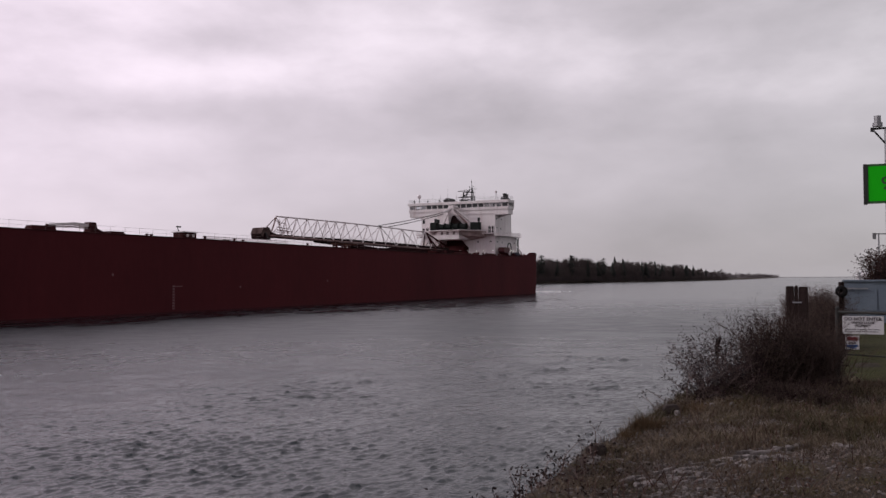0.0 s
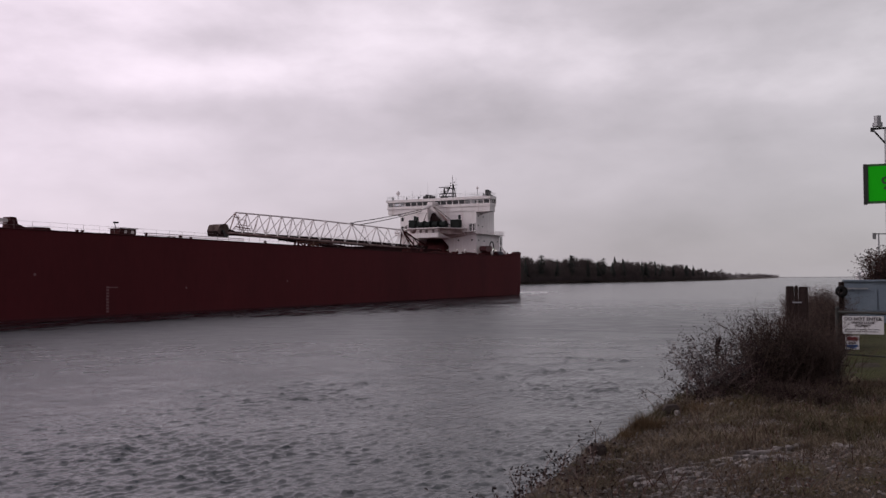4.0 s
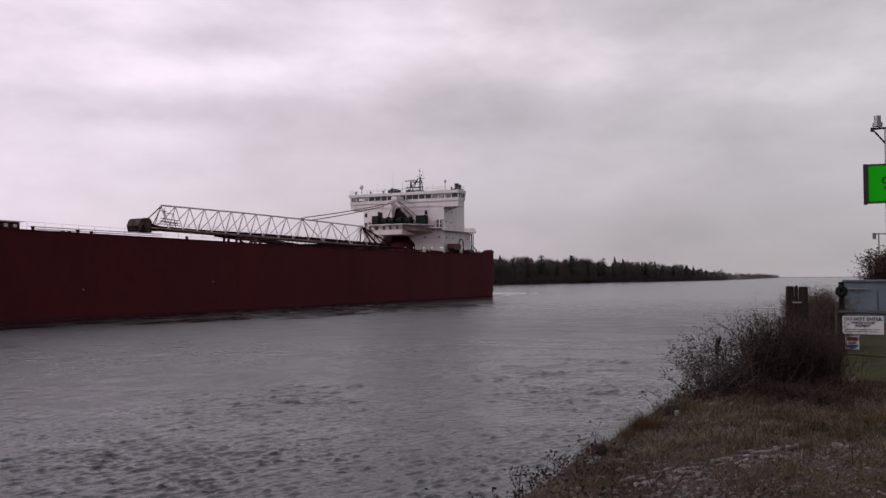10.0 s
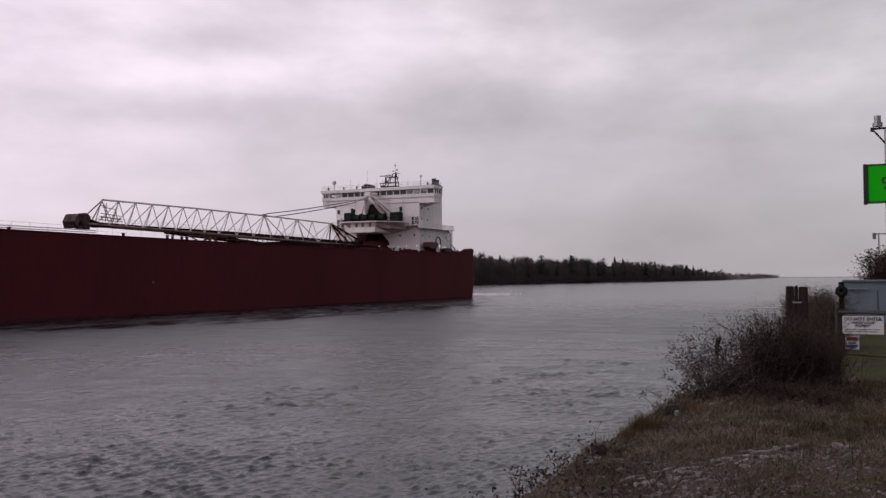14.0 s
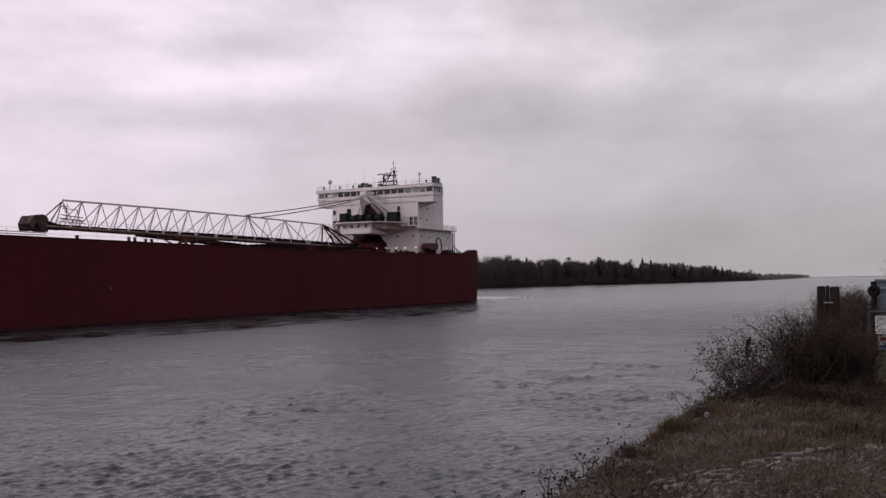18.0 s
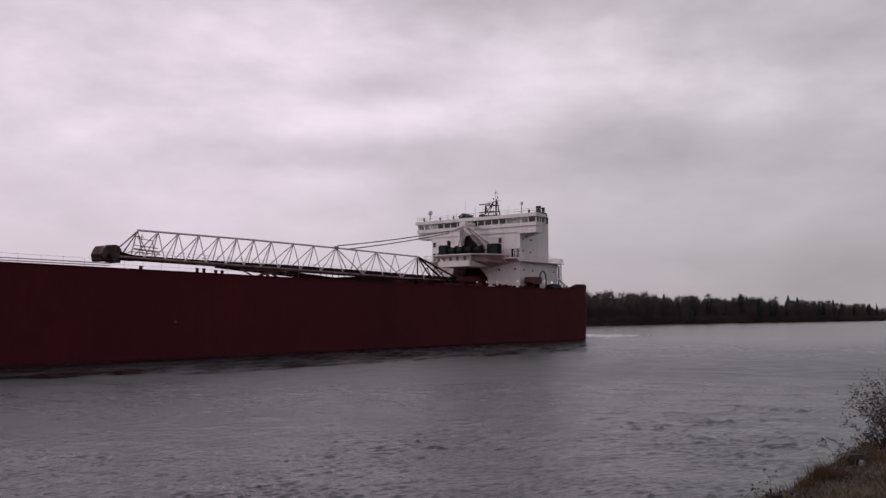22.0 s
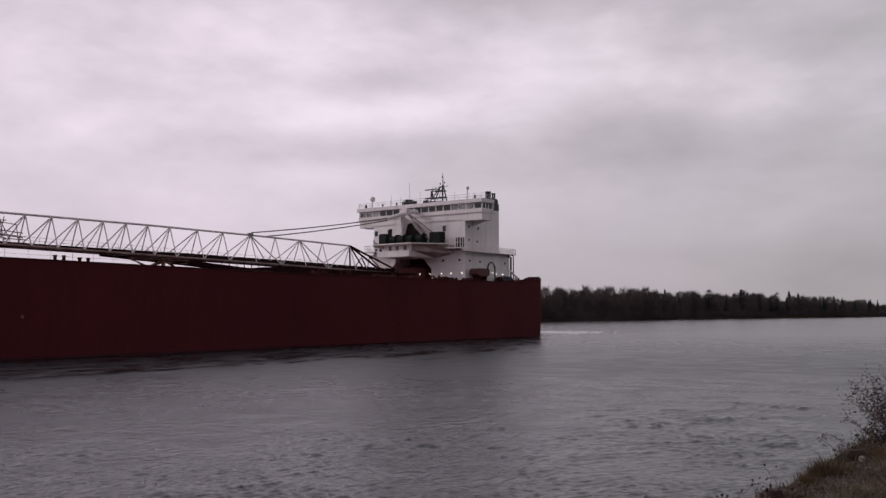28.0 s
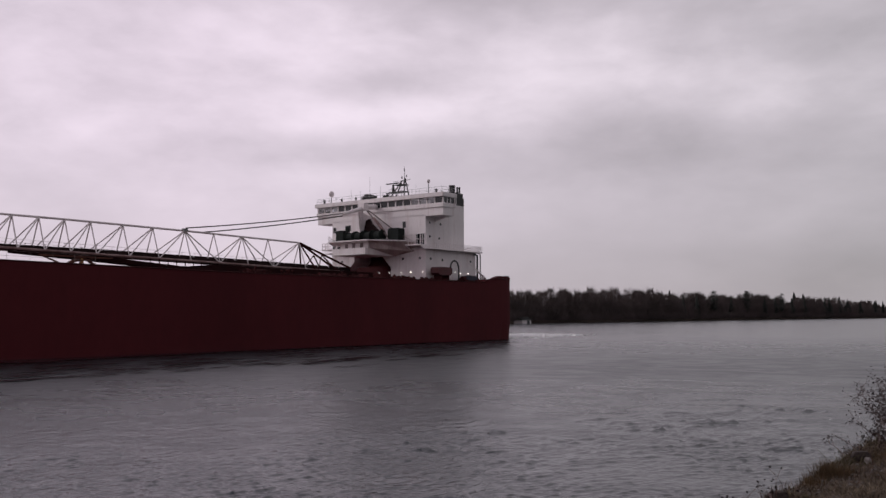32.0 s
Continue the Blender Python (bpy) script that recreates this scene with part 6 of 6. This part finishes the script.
def fence_and_signs():
    # mesh fence with its gate posts; the signs hang on it, facing the tripod
    p0, p1 = place(23.5, 14.6), place(30.5, 13.6)
    fence = thing("fence", "low chain-link fence of weathered wire with dark steel posts", "fence")
    top = 4.47
    line = [p0, p1]
    for p in line:
        part("post", Mesh().tube((p.x, p.y, p.z - 0.3), (p.x, p.y, top + 0.04), 0.030, 0.030, 8).ball((p.x, p.y, top + 0.05), 0.036, 8, 5), DARK_STEEL, fence)
    part("top_rail", Mesh().tube((p0.x, p0.y, top), (p1.x, p1.y, top), 0.021, 0.021, 8), DARK_STEEL, fence)
    part("bottom_wire", Mesh().tube((p0.x, p0.y, p0.z + 0.42), (p1.x, p1.y, p1.z + 0.42), 0.012, 0.012, 6), DARK_STEEL, fence)
    wire = Mesh()
    d = p1 - p0
    n = 46
    lo, hi = 0.04, top - p0.z
    for k in range(-22, n):
        for s in (1, -1):
            a, b = k / n, k / n + 0.46
            if s < 0:
                a, b = b, a
            za, zb = lo, hi
            if a < 0:
                za, a = lo + (hi - lo) * (-a / 0.46), 0.0
            if b < 0:
                zb, b = hi - (hi - lo) * (-b / 0.46), 0.0
            if max(a, b) > 1:
                continue
            wire.tube(p0 + d * a + Vector((0, 0, za)), p0 + d * b + Vector((0, 0, zb)), 0.0014, 0.0014, 3, False)
    part("wire_mesh", wire, DARK_STEEL, fence)
    # warning signs
    az, r = 25.0, 14.2
    turn = -az

    def panel(name, label, azc, z, w, h):
        x, y = r * math.sin(radians(azc)), r * math.cos(radians(azc))
        t = thing(name, label, "sign", "", (x, y, z), turn)
        part("plate", Mesh().box(-w / 2, w / 2, -0.004, 0.004, -h / 2, h / 2), SIGN_WHITE, t)
        return t
    s = panel("warning_sign", "white metal warning sign on the fence, black lettering", 24.85, 4.30, 0.535, 0.255)
    letters("lettering", "DO NOT ENTER", 0.066, (0, -0.0085, 0.087), 0, SIGN_INK, s, 0.0015)
    letters("lettering", "UNITED STATES", 0.042, (0, -0.0085, 0.034), 0, SIGN_INK, s, 0.001)
    letters("lettering", "PROPERTY", 0.042, (0, -0.0085, -0.009), 0, SIGN_INK, s, 0.001)
    for k, words in enumerate(((0.085, 0.045, 0.03, 0.095, 0.05, 0.09), (0.03, 0.05, 0.02, 0.075, 0.04, 0.03, 0.11))):
        x = -0.235
        for w in words:
            part("text_bar", Mesh().box(x, x + w, -0.008, -0.0045, -0.066 - k * 0.03, -0.057 - k * 0.03), SIGN_INK, s)
            x += w + 0.012
    s2 = panel("shield_sign", "small white sign with red and blue shield", 24.27, 4.05, 0.185, 0.195)
    pts = [(-0.072, 0.078), (-0.04, 0.088), (0, 0.078), (0.04, 0.088), (0.072, 0.078), (0.076, 0.028), (-0.076, 0.028)]
    part("shield_top", Mesh().side(pts, -0.009, -0.005), SIGN_RED, s2)
    part("shield_foot", Mesh().side([(-0.076, -0.028), (0.076, -0.028), (0.064, -0.062), (0, -0.088), (-0.064, -0.062)], -0.009, -0.005), SIGN_BLUE, s2)
    letters("lettering", "NO", 0.055, (0, -0.0085, 0.0), 0, SIGN_INK, s2, 0.0015)


def day_mark():
    """The green navigation board on its pole, with the lantern on a bracket above it."""
    r, az = 23.0, 26.22
    x, y = r * math.sin(radians(az)), r * math.cos(radians(az))
    at = place(az, r)
    zc = 7.115
    t = thing("day_mark", "green square navigation board on a grey steel pole with a lantern", "navigation mark", "", (x, y, 0), -az + 4)
    s = 0.455
    part("pole", Mesh().tube((0.02, 0.12, at.z - 0.4), (0.02, 0.12, zc + 1.3), 0.05, 0.045, 10), STEEL, t, "grey steel pole")
    board = part("board", Mesh().box(-s, s, -0.02, 0.02, zc - s, zc + s), SIGN_EDGE, t, "green board with dark green border")
    part("face", Mesh().box(-s * 0.84, s * 0.9, -0.027, -0.022, zc - s * 0.88, zc + s * 0.88), SIGN_GREEN, board, "bright green reflecting face")
    part("edge_strip", Mesh().box(-s - 0.03, -s + 0.05, -0.05, 0.06, zc - s - 0.02, zc + s), DARK_STEEL, board)
    letters("lettering", "9", 0.42, (-0.02, -0.031, zc - 0.01), 0, SIGN_EDGE, board, 0.004)
    arm = part("bracket", Mesh().tube((-0.28, 0.1, zc + 1.28), (0.9, 0.1, zc + 1.32), 0.025, 0.025, 6).tube((-0.25, 0.1, zc + 1.25), (0.16, 0.1, zc + 0.72), 0.02, 0.02, 6)
               .box(-0.31, -0.23, 0.05, 0.15, zc + 1.22, zc + 1.31), BLACK, t)
    part("lantern", Mesh().tube((-0.16, 0.1, zc + 1.33), (-0.16, 0.1, zc + 1.42), 0.11, 0.11, 10).tube((-0.16, 0.1, zc + 1.42), (-0.16, 0.1, zc + 1.58), 0.075, 0.075, 10), STEEL, arm, "grey lantern")
    return t


def pile_and_shed():
    # mooring pile with a strap, worn tyre beside it
    az, r = 21.35, 19.0
    p = place(az, r)
    t = thing("mooring_pile", "dark weathered wooden mooring piles strapped together", "mooring pile", "", (p.x, p.y, 0), -az)
    top = 4.79
    for x0, x1, y0, y1, h in ((-0.205, -0.052, -0.10, 0.10, 0.004), (-0.048, 0.022, -0.085, 0.09, 0.016), (0.026, 0.200, -0.11, 0.10, -0.006)):
        part("pile", Mesh().box(x0, x1, y0, y1, p.z - 1.0, top + h, 0.010).prism([(x0 + 0.012, y0 + 0.012), (x1 - 0.012, y0 + 0.012), (x1 - 0.012, y1 - 0.012), (x0 + 0.012, y1 - 0.012)], top + h - 0.004, top + h + 0.012), WOOD, t)
    part("strap", Mesh().box(-0.09, 0.08, -0.128, -0.116, top - 0.31, top - 0.285), STEEL, t, "bright steel strap")
    az, r = 23.75, 24.5
    p = place(az, r)
    ty = Mesh().ring((0, 0, 0), 0.085, 0.062)
    tyre = single("tyre", ty, RUBBER, "old black tyre hung on a short post", "tyre", smooth=True)
    tyre.matrix_basis = pose(p.x, p.y, 4.62, 0, 0, -az)
    post = single("post", Mesh().tube((0, 0.12, -0.6), (0, 0.12, 1.6), 0.07, 0.07, 8), WOOD, "short dark wooden post holding a tyre", "post")
    post.matrix_basis = pose(p.x, p.y, p.z, 0, 0, -az)
    # blue-grey utility shed
    az, r = 23.88, 50.0
    x, y = r * math.sin(radians(az)), r * math.cos(radians(az))
    roof, gz = 4.78, 3.25
    sh = thing("utility_shed", "blue-grey metal utility shed with flat roof", "shed", "", (x, y, 0), -az)
    part("wall", Mesh().box(0, 5.2, 0, 3.0, gz - 0.6, roof - 0.06), SHED_BLUE, sh)
    part("roof", Mesh().box(-0.08, 5.3, -0.12, 3.1, roof - 0.06, roof + 0.02), SHED_BLUE, sh)
    part("door", Mesh().box(0.9, 1.5, -0.05, 0, gz + 0.02, gz + 1.05), SHED_BLUE, sh)
    part("door", Mesh().box(1.6, 2.2, -0.05, 0, gz, gz + 1.05), SHED_BLUE, sh)
    part("lamp_arm", Mesh().box(-0.1, 1.1, -0.2, -0.1, roof - 0.44, roof - 0.38), STEEL, sh)
    part("roof_pipe", Mesh().tube((0.75, 1, roof), (0.75, 1, roof + 0.3), 0.03, 0.03, 6).ball((0.75, 1, roof + 0.36), 0.07, 8, 5), STEEL, sh)


def right_edge():
    # tree, wind vane mast and pale dome behind the shed
    p = place(27.0, 60)
    h = 6.9 - p.z
    t = shrub(p, h * 0.86, 0.42, 320, 77, 0.9, "small half-bare tree with reddish brown twigs behind the shed", (0, 0), 2.0, "tree", 0.85)
    part("trunk", Mesh().tube((0, 0, -0.3), (0, 0, h * 0.5), 0.09, 0.04, 8), TWIG, t)
    p = place(25.75, 75)
    t = thing("wind_mast", "thin grey mast with wind instruments", "mast", "", p)
    h = 8.1 - p.z
    part("pole", Mesh().tube((0, 0, -0.3), (0, 0, h), 0.07, 0.05, 8), STEEL, t)
    part("vane", Mesh().box(-0.35, 0.8, -0.03, 0.03, h, h + 0.08).box(-0.45, -0.2, -0.03, 0.03, h - 0.35, h + 0.1), STEEL, t)
    p = place(24.95, 95)
    t = thing("tank", "pale round tank behind the shed", "tank", "", p)
    hz = 4.95 - p.z
    part("body", Mesh().tube((0, 0, -0.3), (0, 0, hz), 0.75, 0.75, 20).tube((0, 0, hz), (0, 0, hz + 0.6), 0.75, 0.3, 20), SIGN_WHITE, t)


def boathouse():
    p = river(392, float(far_edge(392)) - 3)
    t = thing("boathouse", "small pale boathouse at the water's edge of the far woods", "boathouse", "", (p.x, p.y, 0.0), HEADING)
    part("wall", Mesh().box(-4.2, 4.2, -2.5, 2.5, -0.8, 1.9), BOOM_WHITE, t)
    part("roof", Mesh().wall([(-3, 1.85), (3, 1.85), (0, 3.4)], -4.6, 4.6), GREEN_DARK, t)
    part("door", Mesh().box(-3, -0.5, 2.5, 2.56, 0.0, 1.7), GLASS_DARK, t)


shrubs()
grass()
lawn()
stones()
lip_stones()
fence_and_signs()
day_mark()
pile_and_shed()
right_edge()
boathouse()


# ---- what moves ----
def ship_pose(s):
    p = AHEAD * (-255.653 + s) + PORT * -113.018
    return pose(p.x, p.y, 0, 0, 0, HEADING)


def motions():
    rows = [(t, ship_pose(s)) for t, s in SHIP_ROWS]
    walk(ship, rows)
    walk(foam, rows)
    walk(slick, rows)
    # the ripples drift down the channel with the current
    walk(water, [(t, pose(*(DOWN * (0.16 * t) + BANK * (0.05 * t)))) for t in (0, 16, 32)])


motions()
